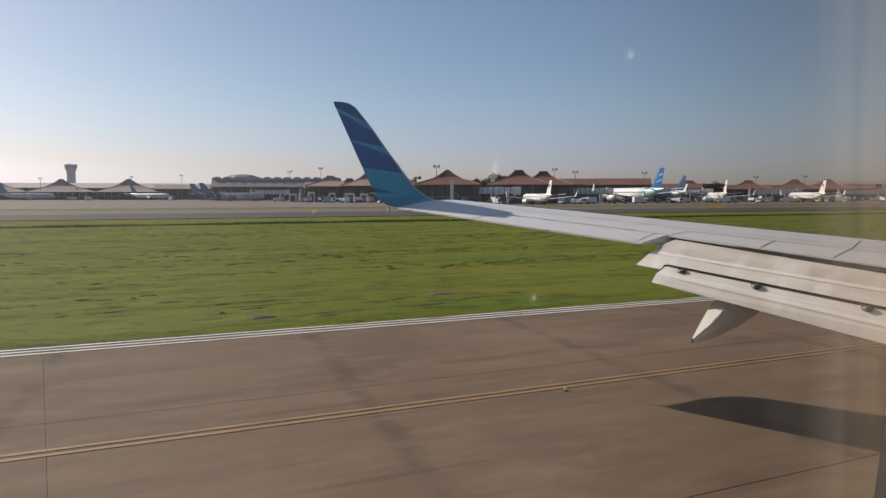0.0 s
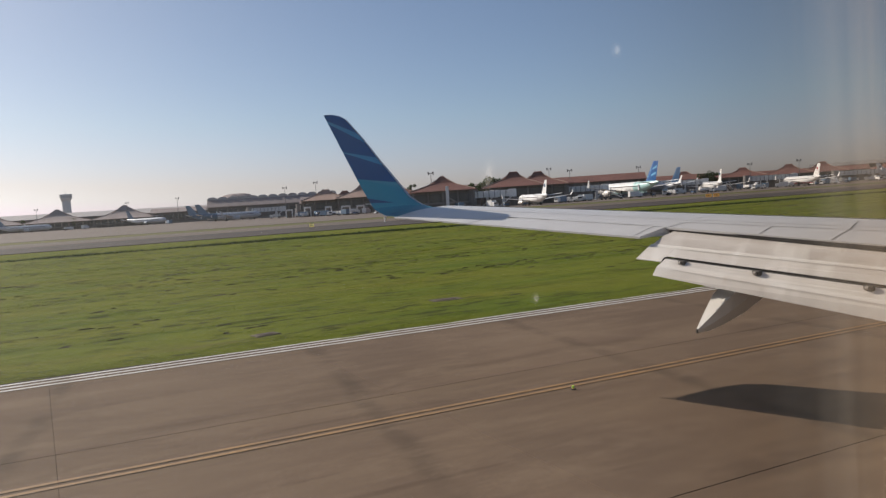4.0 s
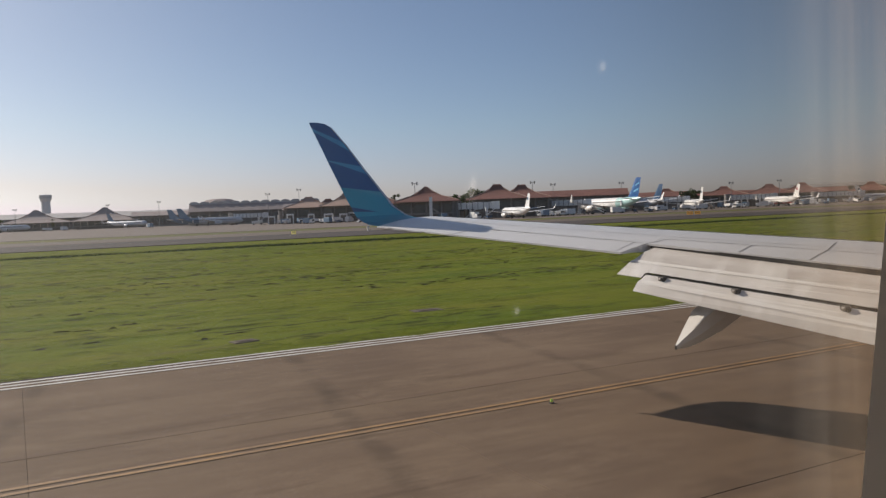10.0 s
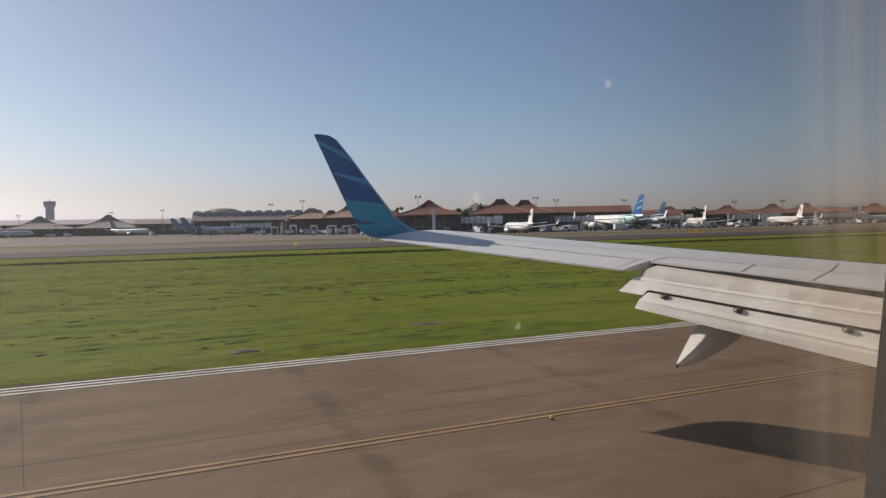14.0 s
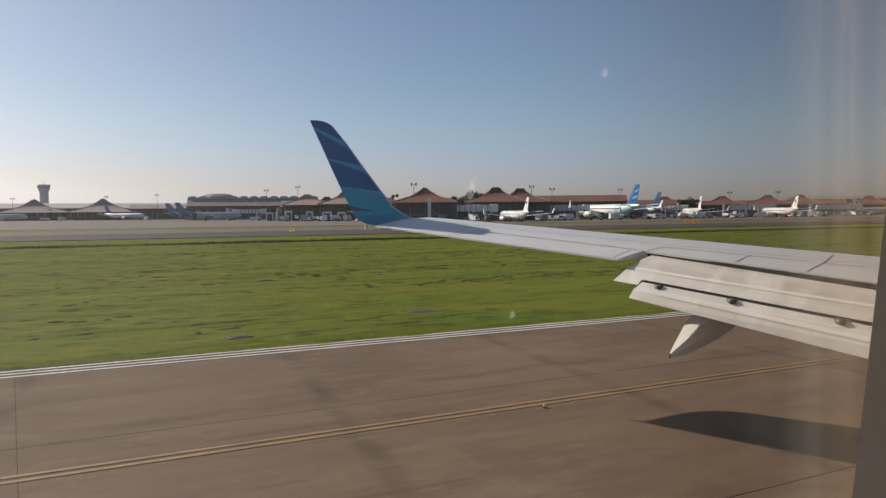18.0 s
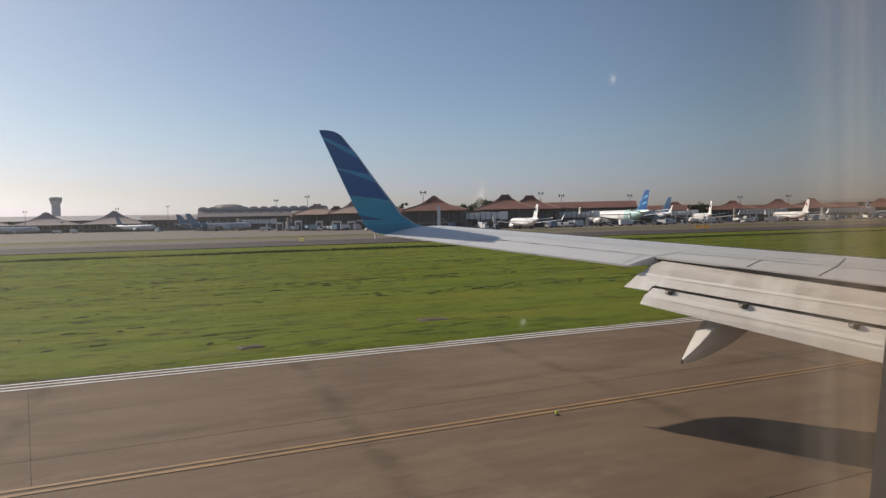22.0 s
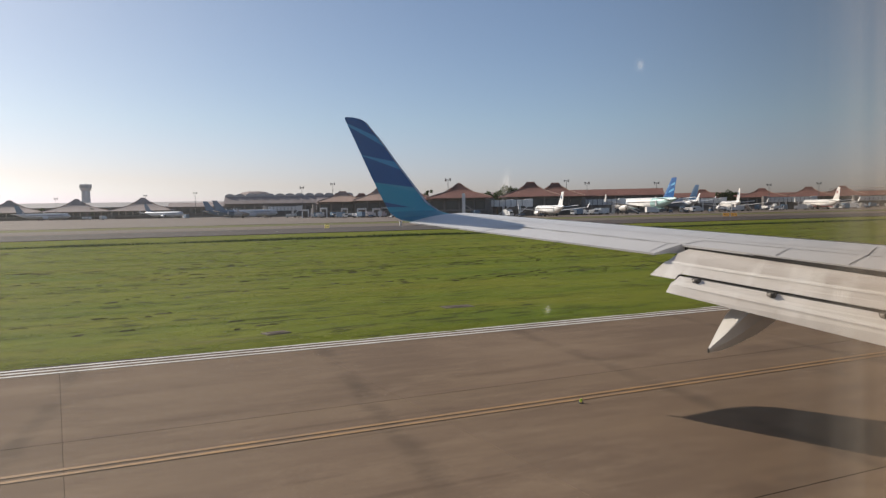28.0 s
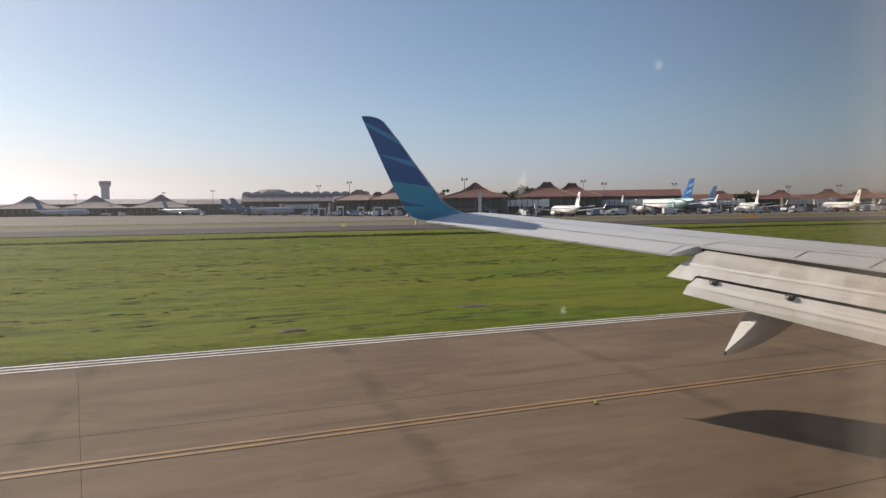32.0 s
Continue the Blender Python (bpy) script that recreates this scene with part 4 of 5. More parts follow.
def pavilion(x, y, width, eaves, peak, roof, label, turn=None, glass=True, pointed=False):
    """A hall with a flared hipped roof, a steep ridge cap and posts."""
    t = thing("terminal_pavilion", label, "building", (x, y, 0), face_turn(x, y) if turn is None else turn, "terminal pavilions")
    w = width / 2
    rings = []
    rise = peak - eaves
    hat = ((0.72, 0.17), (0.46, 0.36), (0.30, 0.52), (0.20, 0.70), (0.07, 0.97), (0.02, 1.0)) if pointed else ((0.72, 0.20), (0.46, 0.40), (0.30, 0.56), (0.22, 0.72), (0.15, 0.95), (0.10, 1.0))
    for f, h in ((1.06, -0.35), (1.0, 0.0), *hat):
        a, z = w * f, eaves + rise * h if h >= 0 else eaves - 0.35
        rings.append([(-a, -a, z), (a, -a, z), (a, a, z), (-a, a, z)])
    r = part("roof", loft(rings), roof, t)
    for sx, sy in ((-1, -1), (1, -1), (1, 1), (-1, 1)):
        pts = [Vector((sx * w * f, sy * w * f, eaves + rise * h + 0.1)) for f, h in ((1.0, 0.0), hat[1], hat[3], hat[5])]
        bm = bmesh.new()
        for p, q in zip(pts, pts[1:]):
            m = Matrix.Translation((p + q) / 2) @ (q - p).to_track_quat("Z", "Y").to_matrix().to_4x4()
            bmesh.ops.create_cone(bm, cap_ends=True, segments=6, radius1=0.18, radius2=0.18, depth=(q - p).length, matrix=m)
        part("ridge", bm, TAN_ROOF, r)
    part("wall", boxed((0, 0, eaves / 2 - 0.2), (width * 0.84, width * 0.84, eaves - 0.3)), WALL_DARK, t)
    n = max(4, int(width / 5))
    for i in range(n):
        px = -w * 0.92 + i * (2 * w * 0.92) / (n - 1)
        part("post", boxed((px, -w * 0.92, eaves / 2 - 0.2), (0.5, 0.5, eaves)), WALL_GREY, t)
        if glass and i < n - 1:
            step = (2 * w * 0.92) / (n - 1)
            part("window", boxed((px + step / 2, -w * 0.845, eaves * 0.62), (step * 0.8, 0.15, eaves * 0.4), 0.03), GLASS_DARK, t)
    part("fascia", boxed((0, -w * 0.93, eaves * 0.36), (width * 0.93, 0.4, 0.7)), WALL_GREY, t)
    return t


def long_hall(name, x, y, length, depth, eaves, ridge, roof, label, turn=None, bays=12, arched=False):
    t = thing(name, label, "building", (x, y, 0), face_turn(x, y) if turn is None else turn)
    d = depth / 2
    if arched:
        mid = eaves + (ridge - eaves) * 0.72
        part("lower_roof", loft([[(px, -d * 1.05, eaves - 0.1), (px, -d * 1.05, eaves + 0.25), (px, -d * 0.34, mid), (px, d * 0.34, mid), (px, d * 1.05, eaves + 0.25), (px, d * 1.05, eaves - 0.1)] for px in (-length / 2, 0, length / 2)]), roof, t, "dull brown lower roof slope")
        w = length / bays
        for k in range(bays):
            cx_ = -length / 2 + w * (k + 0.5)
            arc = [(cx_ - w * 0.49 * math.cos(a), mid - 0.1 + 0.45 + (ridge - mid - 0.45) * math.sin(a)) for a in [math.pi * q / 9 for q in range(10)]]
            arc = [(cx_ - w * 0.49, mid - 0.15)] + arc + [(cx_ + w * 0.49, mid - 0.15)]
            part("vault", loft([[(ax, -d * 0.36, az) for ax, az in arc], [(ax, d * 0.36, az) for ax, az in arc]]), VAULT_ROOF, t)
    else:
        rings = [[(px, -d * 1.05, eaves - 0.1), (px, -d * 1.05, eaves + 0.25), (px, 0, ridge), (px, d * 1.05, eaves + 0.25), (px, d * 1.05, eaves - 0.1)] for px in (-length / 2, 0, length / 2)]
        part("roof", loft(rings), roof, t)
    part("wall", boxed((0, 0, eaves / 2), (length * 0.985, depth * 0.92, eaves)), WALL_DARK, t)
    step = length / bays
    for i in range(bays):
        px = -length / 2 + step * (i + 0.5)
        part("window", boxed((px, -d * 0.93, eaves * 0.6), (step * 0.7, 0.2, eaves * 0.35), 0.03), GLASS_DARK, t)
        part("pillar", boxed((px - step / 2, -d * 0.94, eaves / 2), (0.6, 0.5, eaves)), WALL_GREY, t)
    part("plinth", boxed((0, -d * 0.95, 0.6), (length * 0.98, 0.4, 1.2)), WALL_GREY, t)
    return t


def circle(x, r, zc, n=14, flat=1.0):
    return [(x, r * math.cos(2 * math.pi * k / n), zc + r * flat * math.sin(2 * math.pi * k / n)) for k in range(n)]


def airliner(x, y, turn, length, body, fin, label, rear=None, engine=None, stripe=None, group="parked airliners"):
    """A parked twin-jet; its nose points along its own +X."""
    t = thing("airliner", label, "airplane", (x, y, 0.02), turn, group)
    s = length / 39.5
    r = 1.95 * (s if s < 1.2 else s * 0.93)
    zc = 1.35 * s + r
    L = length
    prof = [(0.5, 0.02, -0.3), (0.492, 0.28, -0.22), (0.475, 0.58, -0.1), (0.44, 0.9, 0.0), (0.40, 1.0, 0), (0.1, 1.0, 0), (-0.18, 1.0, 0)]
    tailp = [(-0.18, 1.0, 0), (-0.28, 0.9, 0.1), (-0.38, 0.62, 0.36), (-0.46, 0.32, 0.62), (-0.5, 0.08, 0.78)]
    part("fuselage", loft([circle(a * L, r * f, zc + r * dz) for a, f, dz in prof]), body, t, smooth=True)
    part("tail_cone", loft([circle(a * L, r * f, zc + r * dz) for a, f, dz in tailp]), rear or body, t, smooth=True)
    if stripe:
        part("belly", loft([[(a * L, w, zc - r * 0.80), (a * L, w * 0.75, zc - r * 1.03), (a * L, -w * 0.75, zc - r * 1.03), (a * L, -w, zc - r * 0.80)] for a, w in ((0.38, r * 0.5), (0.1, r * 0.72), (-0.2, r * 0.72), (-0.3, r * 0.3))]), stripe, t)
    z0 = zc + r * 0.75
    top = zc + r + 5.4 * s * 1.1
    rings = []
    for f in (0.0, 0.5, 1.0):
        z = z0 + (top - z0) * f
        xl = L * (-0.30 - 0.135 * f)
        c = L * (0.155 - 0.085 * f)
        w = 0.28 * s * (1 - 0.5 * f)
        rings.append([(xl, 0, z), (xl - c * 0.3, w, z), (xl - c, 0.02, z), (xl - c * 0.3, -w, z)])
    f_ = part("fin", loft(rings), fin, t)
    if fin is JET_WHITE:
        zf, xf = z0 + (top - z0) * 0.62, L * -0.43
        for sy in (-1, 1):
            part("fin_mark", boxed((xf, sy * 0.2 * s, zf), (1.5 * s, 0.06, 1.3 * s), 0.02), JET_RED if stripe is JET_RED else JET_DEEP, f_, "small coloured mark on the fin")
    if fin is JET_BLUE:
        for h0, h1, dh in ((0.18, 0.30, 0.22), (0.50, 0.62, 0.20)):
            for sy in (-1, 1):
                rg = []
                for k in (0.1, 0.5, 0.9):
                    pts = []
                    for f in (h0 + dh * k, h1 + dh * k * (0.6 + 0.4 * k)):
                        c = L * (0.155 - 0.085 * f)
                        w = 0.28 * s * (1 - 0.5 * f) * (k / 0.3 if k < 0.3 else (1 - k) / 0.7)
                        pts.append((L * (-0.30 - 0.135 * f) - c * k, sy * (w + 0.05), z0 + (top - z0) * f))
                    rg.append(pts)
                part("fin_streak", loft(rg, caps=False, closed=False), FIN_LIGHT, f_, "pale blue streak")
    for sy in (-1, 1):
        rings = []
        for f in (0.0, 1.0):
            yy = sy * (r * 0.3 + 6.3 * s * f)
            xl = L * (-0.385 - 0.085 * f)
            c = L * (0.085 - 0.045 * f)
            z = zc + r * 0.5 + 0.7 * s * f
            rings.append([(xl, yy, z), (xl - c * 0.35, yy, z + 0.16 * s), (xl - c, yy, z), (xl - c * 0.35, yy, z - 0.12 * s)])
        part("tailplane", loft(rings), body, t)
        rings = []
        for f in (0.0, 0.35, 1.0):
            yy = sy * (r * 0.6 + 15.6 * s * f)
            xl = L * (0.12 - 0.235 * f)
            c = L * (0.19 - 0.10 * min(1, f / 0.35) - 0.05 * max(0, (f - 0.35) / 0.65))
            z = zc - r * 0.55 + 1.75 * s * f
            rings.append([(xl, yy, z), (xl - c * 0.35, yy, z + 0.3 * s * (1 - 0.6 * f)), (xl - c, yy, z), (xl - c * 0.35, yy, z - 0.2 * s * (1 - 0.6 * f))])
        w = part("wing", loft(rings), JET_GREY if body is not JET_WHITE else WING_GREY, t)
        yy = sy * (r * 0.6 + 15.6 * s)
        z = zc - r * 0.55 + 1.75 * s
        xl = L * -0.115
        rings = [[(xl, yy, z), (xl - 0.4 * s, yy + 0.06, z), (xl - 1.5 * s, yy, z), (xl - 0.4 * s, yy - 0.06, z)],
                 [(xl - 1.7 * s, yy + sy * 0.5, z + 2.3 * s), (xl - 1.9 * s, yy + sy * 0.5 + 0.04, z + 2.3 * s), (xl - 2.3 * s, yy + sy * 0.5, z + 2.3 * s), (xl - 1.9 * s, yy + sy * 0.5 - 0.04, z + 2.3 * s)]]
        part("winglet", loft(rings), body, w)
        ye, re = sy * (r + 2.9 * s), 1.0 * s * (1.15 if s > 1.2 else 1.0)
        ze = 1.0 * s + re * 0.75
        eng = part("engine", loft([[(a * s + L * 0.10, ye + re * f * math.cos(k * math.pi / 5), ze + re * f * math.sin(k * math.pi / 5)) for k in range(10)] for a, f in ((2.1, 0.88), (1.9, 1.0), (0.6, 1.02), (-1.2, 0.8), (-2.2, 0.45))]), engine or body, t, smooth=True)
        part("intake", tube((2.12 * s + L * 0.10, ye, ze), (2.0 * s + L * 0.10, ye, ze), re * 0.8, n=10), SEAL_AND_SHADE, eng)
        part("pylon", boxed((L * 0.10 - 0.5 * s, ye, ze + re * 1.2), (3.0 * s, 0.3, re * 0.9)), JET_GREY, eng)
        leg = part("main_gear", tube((-0.045 * L, sy * 2.8 * s, 0.6 * s), (-0.045 * L, sy * 2.8 * s, zc - r * 0.5), 0.2 * s), STEEL, t)
        part("wheel", tube((-0.045 * L, sy * 2.8 * s - 0.45 * s, 0.55 * s), (-0.045 * L, sy * 2.8 * s + 0.45 * s, 0.55 * s), 0.55 * s, n=12), RUBBER, leg)
    leg = part("nose_gear", tube((0.39 * L, 0, 0.4 * s), (0.39 * L, 0, zc - r * 0.6), 0.14 * s), STEEL, t)
    part("wheel", tube((0.39 * L, -0.3 * s, 0.38 * s), (0.39 * L, 0.3 * s, 0.38 * s), 0.38 * s, n=10), RUBBER, leg)
    part("cockpit_window", boxed((0.468 * L, 0, zc + r * 0.33), (0.5 * s, r * 0.95, 0.45 * s), 0.05), GLASS_DARK, t)
    for sy in (-1, 1):
        part("window_row", boxed((0.05 * L, sy * r * 0.985, zc + r * 0.22), (L * 0.66, 0.05, 0.26 * s)), STEEL, t)
        for dx in (0.41, -0.27):
            part("door", boxed((dx * L, sy * r * 0.97, zc + 0.05), (0.85 * s, 0.12, 1.8 * s), 0.03), JET_GREY, t)
    return t


def tree(x, y, h, w, seed):
    r = random.Random(seed)
    t = thing("tree", "dark green broadleaf tree behind the terminal", "tree", (x, y, 0), 0, "airport trees")
    trunk = tube((0, 0, 0), (0, 0, h * 0.5), h * 0.03, h * 0.015)
    for k in range(6):
        a = k * 1.05 + r.random()
        m = tube((0, 0, h * (0.3 + 0.04 * k)), (math.cos(a) * w * 0.3, math.sin(a) * w * 0.3, h * (0.6 + 0.05 * k)), h * 0.012, h * 0.005, 5)
        me = bpy.data.meshes.new("limb")
        m.to_mesh(me)
        m.free()
        trunk.from_mesh(me)
        bpy.data.meshes.remove(me)
    part("trunk", trunk, BARK, t)
    vs, fs = [], []
    centres = [(r.gauss(0, w * 0.24), r.gauss(0, w * 0.24), h * r.uniform(0.45, 0.92), w * r.uniform(0.12, 0.24)) for _ in range(13)]
    for cx, cy, cz, cr in centres:
        for _ in range(90):
            d = Vector((r.gauss(0, 1), r.gauss(0, 1), r.gauss(0, 0.8))).normalized() * cr * r.uniform(0.6, 1.1)
            p = Vector((cx, cy, cz)) + d
            u = Vector((r.gauss(0, 1), r.gauss(0, 1), r.gauss(0, 1))).normalized() * w * 0.05
            v = Vector((r.gauss(0, 1), r.gauss(0, 1), r.gauss(0, 1))).normalized() * w * 0.05
            b = len(vs)
            vs += [tuple(p - u), tuple(p + v), tuple(p + u), tuple(p - v)]
            fs.append((b, b + 1, b + 2, b + 3))
    sheet("crown", vs, fs, LEAF, t)
    return t


def light_mast(x, y, h):
    t = thing("light_mast", "tall grey apron floodlight mast with paired heads", "lamp post", (x, y, 0), face_turn(x, y), "apron masts")
    part("pole", tube((0, 0, 0), (0, 0, h), 0.24, 0.11), MAST_GREY, t)
    part("crossbar", boxed((0, 0, h - 0.3), (2.4, 0.2, 0.2)), MAST_GREY, t)
    for sx in (-1, 1):
        part("floodlight", boxed((sx * 1.05, -0.2, h + 0.05), (0.75, 0.5, 0.6), 0.05), MAST_GREY, t)
        part("floodlight", boxed((sx * 1.05, -0.2, h - 0.75), (0.65, 0.5, 0.5), 0.05), MAST_GREY, t)
    return t


def jet_bridge(x, y, turn, length):
    t = thing("jet_bridge", "white ribbed passenger boarding bridge on legs", "boarding bridge", (x, y, 0), turn, "boarding bridges")
    part("tunnel", boxed((0, 0, 5.6), (length, 2.6, 2.7), 0.08), WHITE, t)
    n = int(length / 2.2)
    for i in range(n):
        part("rib", boxed((-length / 2 + (i + 0.5) * length / n, 0, 5.6), (0.25, 2.9, 3.0)), WALL_GREY, t)
    part("cab", boxed((length / 2 + 1.6, 0, 5.6), (3.2, 3.6, 3.3), 0.15), WHITE, t)
    part("rotunda", tube((-length / 2 - 1.5, 0, 0), (-length / 2 - 1.5, 0, 7.6), 2.0, n=12), WALL_GREY, t)
    for sx in (0.32, 0.36):
        for sy in (-1.6, 1.6):
            part("leg", boxed((length * sx, sy, 2.2), (0.35, 0.35, 4.4)), WHITE, t)
    a, b = length / 2 + 1.0, length / 2 - 4.2
    part("stair", loft([[(a, y_, 4.2), (a, y_, 3.8), (b, y_, 0.0), (b, y_, 0.4)] for y_ in (-3.0, -2.0)]), WHITE, t)
    return t


def service_truck(x, y, turn, kind):
    t = thing("service_truck", "small white airport service truck on the apron", "truck", (x, y, 0.02), turn, "ground vehicles")
    part("body", boxed((-0.8, 0, 1.75), (4.2, 2.2, 2.3 if kind else 1.2), 0.08), WHITE if kind != 2 else JET_HAZED_NAVY, t)
    cab = part("cab", boxed((2.2, 0, 1.35), (1.7, 2.1, 1.7), 0.15), WHITE, t)
    part("windscreen", boxed((3.02, 0, 1.75), (0.1, 1.8, 0.7)), GLASS_DARK, cab)
    for wx in (-2.0, 2.1):
        for sy in (-1, 1):
            part("wheel", tube((wx, sy * 0.85, 0.42), (wx, sy * 1.1, 0.42), 0.42, n=10), RUBBER, t)
    return t


def taxi_sign(x, y, turn, w, h, yellow=True):
    t = thing("taxiway_sign", "low yellow taxiway sign with black marks on short legs", "sign", (x, y, 0), turn, "taxiway signs")
    b = part("panel", boxed((0, 0, 0.35 + h / 2), (w, 0.18, h), 0.02), SIGN_FAR if yellow else SIGN_GLOW, t)
    for k, f in enumerate((-0.28, -0.02, 0.24)):
        part("bar", boxed((w * f, -0.095, 0.35 + h / 2), (w * 0.09, 0.012, h * 0.4)), SIGN_BLACK, b)
    part("frame", boxed((0, 0, 0.36 + h), (w + 0.06, 0.22, 0.05)), STEEL, t)
    for sx in (-0.4, 0.4):
        part("leg", tube((w * sx, 0, -0.1), (w * sx, 0, 0.37), 0.03), STEEL, t)
    return t


# control tower
cx, cy = (38.0, 1099.3)
t = thing("control_tower", "tall grey control tower with a flared glass cab", "tower", (cx, cy, 0), face_turn(cx, cy))
part("shaft", loft([[(r_ * math.cos(k * math.pi / 6), r_ * math.sin(k * math.pi / 6), z) for k in range(12)] for r_, z in ((6.0, 0), (5.3, 20), (5.2, 33), (6.9, 36.6), (7.2, 37.2))]), TOWER_GREY, t)
part("cab_glass", tube((0, 0, 37.2), (0, 0, 40.4), 6.9, 7.4, 12), CAB_GLASS, t)
part("cab_roof", tube((0, 0, 40.4), (0, 0, 41.8), 7.6, 7.2, 12), TOWER_GREY, t)
part("mast", tube((0, 0, 41.8), (0, 0, 45.5), 0.2, 0.1), STEEL, t)

# far pavilions and halls on one side
for (px, py), w_, pk in (((-31.4, 739.3), 50, 16.5), ((17.5, 719.8), 50, 16.8), ((66.5, 696.8), 50, 17.0)):
    pavilion(px, py, w_, 6.6, pk, HAZED_ROOF, "distant terminal pavilion with a flared brown tiled roof", pointed=True)
hx, hy = (76.0, 786.3)
long_hall("terminal_hall", hx, hy, 215, 30, 10.0, 14.6, PALE_ROOF, "long low terminal hall with a pale sunlit roof", bays=24)
hx, hy = (-46.5, 798.6)
long_hall("terminal_hall", hx, hy, 120, 30, 8.0, 10.5, HAZED_ROOF, "long low terminal hall with a brown roof", bays=14)
bx, by = (172.6, 760.7)
t = thing("hipped_tower_block", "grey block with a broad octagonal brown roof", "building", (bx, by, 0), face_turn(bx, by))
part("wall", tube((0, 0, 0), (0, 0, 17.5), 14.5, 14.5, 8), WALL_GREY, t)
part("roof", loft([[(r_ * math.cos((k + 0.5) * math.pi / 4), r_ * math.sin((k + 0.5) * math.pi / 4), z) for k in range(8)] for r_, z in ((19, 16.6), (19, 17.6), (16.5, 20.2), (12.0, 22.3), (6.0, 23.2))]), HAZED_ROOF, t)
for k in range(8):
    a = (k + 0.5) * math.pi / 4 + math.pi / 8
    part("window", boxed((14.0 * math.cos(a), 14.0 * math.sin(a), 14.4), (0.4, 8.0, 2.6), 0, math.degrees(a)), GLASS_DARK, t)
hx, hy = (157.2, 579.0)
long_hall("vaulted_concourse", hx, hy, 92, 30, 9.5, 17.0, HAZED_ROOF, "long concourse with a row of brown vaulted roofs", bays=13, arched=True)
hx, hy = (119.7, 679.5)
long_hall("terminal_hall", hx, hy, 70, 26, 8.6, 12.2, HAZED_ROOF, "low terminal hall with a brown roof", bays=8)

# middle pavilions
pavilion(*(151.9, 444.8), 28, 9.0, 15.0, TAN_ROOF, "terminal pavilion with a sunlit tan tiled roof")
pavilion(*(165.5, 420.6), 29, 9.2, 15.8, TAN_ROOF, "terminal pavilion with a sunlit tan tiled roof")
pavilion(*(172.7, 469.2), 24, 8.8, 14.2, RED_ROOF, "terminal pavilion with a red tiled roof")
pavilion(*(170.6, 383.8), 24, 8.8, 13.6, RED_ROOF, "terminal pavilion with a red tiled roof")
pavilion(*(157.5, 306.9), 27, 8.4, 14.6, RED_ROOF, "terminal pavilion with a steep red tiled roof", pointed=True)
pavilion(*(198.5, 314.6), 27, 8.8, 15.4, RED_ROOF, "terminal pavilion with a steep red tiled roof")
pavilion(*(215.8, 320.1), 27, 8.8, 15.2, RED_ROOF, "terminal pavilion with a steep red tiled roof")
hx, hy = (184.5, 448.5)
long_hall("pier_building", hx, hy, 90, 16, 7.6, 11.6, HAZED_ROOF, "two-storey pier with a long brown tiled roof", bays=14)
hx, hy = (212.8, 362.1)
long_hall("pier_building", hx, hy, 70, 18, 8.0, 11.8, HAZED_ROOF, "two-storey pier with a dark brown roof", bays=11)
hx, hy = (271.7, 352.4)
long_hall("pier_building", hx, hy, 58, 22, 9.0, 12.8, RED_ROOF, "two-storey concourse with a dull red roof", bays=14)
hx, hy = (333.9, 372.2)
long_hall("pier_building", hx, hy, 60, 18, 7.4, 10.6, RED_ROOF, "low red-roofed pier behind the parked jets", bays=8)
px, py = (150.0, 288.3)
t = thing("gate_pylon", "tall white gate pylon beside the pavilion", "pylon", (px, py, 0), face_turn(px, py))
part("column", boxed((0, 0, 4.9), (1.3, 1.3, 9.8), 0.06), WHITE, t)
part("stair_flight", loft([[(0.6, y_, 5.4), (0.6, y_, 4.7), (7.6, y_, 0.0), (7.6, y_, 0.7)] for y_ in (-0.8, 0.8)]), WALL_GREY, t)

# right-hand pavilions
for (px, py), w_, pk in (((374.9, 388.7), 29, 13.2), ((443.8, 403.8), 32, 14.2), ((486.4, 400.4), 34, 15.0), ((515.8, 395.6), 34, 15.4), ((600.5, 397.3), 34, 15.0), ((655.1, 385.4), 34, 15.0)):
    pavilion(px, py, w_, 8.2, pk, RED_ROOF, "distant terminal pavilion with a flared red roof")
hx, hy = (512.2, 447.3)
long_hall("pier_building", hx, hy, 150, 20, 8.2, 11.8, RED_ROOF, "long distant pier with a red tiled roof", bays=18)
hx, hy = (880.4, 572.2)
long_hall("hangar", hx, hy, 190, 50, 16.0, 20.0, WALL_GREY, "broad distant grey hangar", bays=12)

# parked jets
airliner(*(-6.7, 650.0), -22, 39.5, JET_GREY, JET_HAZED_NAVY, "grey-blue airliner parked far off at the terminal")
airliner(*(75.2, 635.6), -52, 39.5, JET_GREY, JET_HAZED_NAVY, "grey airliner with a dark fin parked at the terminal")
# the shade on these two hulls is put into their blue-grey colour
airliner(*(107.7, 534.3), -8, 39.5, JET_GREY, JET_HAZED_NAVY, "blue-grey airliner with a navy fin, in shade", JET_HAZED_NAVY)
airliner(*(108.3, 503.5), -8, 39.5, JET_GREY, JET_HAZED_NAVY, "blue-grey airliner with a navy fin, in shade", JET_HAZED_NAVY)
airliner(*(163.5, 359.6), -14, 33.0, JET_GREY, JET_RED, "grey airliner with a red fin beside the pavilion", JET_RED)
airliner(*(175.9, 264.9), 75, 33.0, JET_WHITE, JET_WHITE, "white airliner nosed in at its bridge")
airliner(*(257.4, 306.2), 80, 58.0, JET_WHITE, JET_BLUE, "large white airliner with a bright blue fin and teal belly", JET_PALE_TEAL, JET_WHITE, JET_PALE_TEAL)
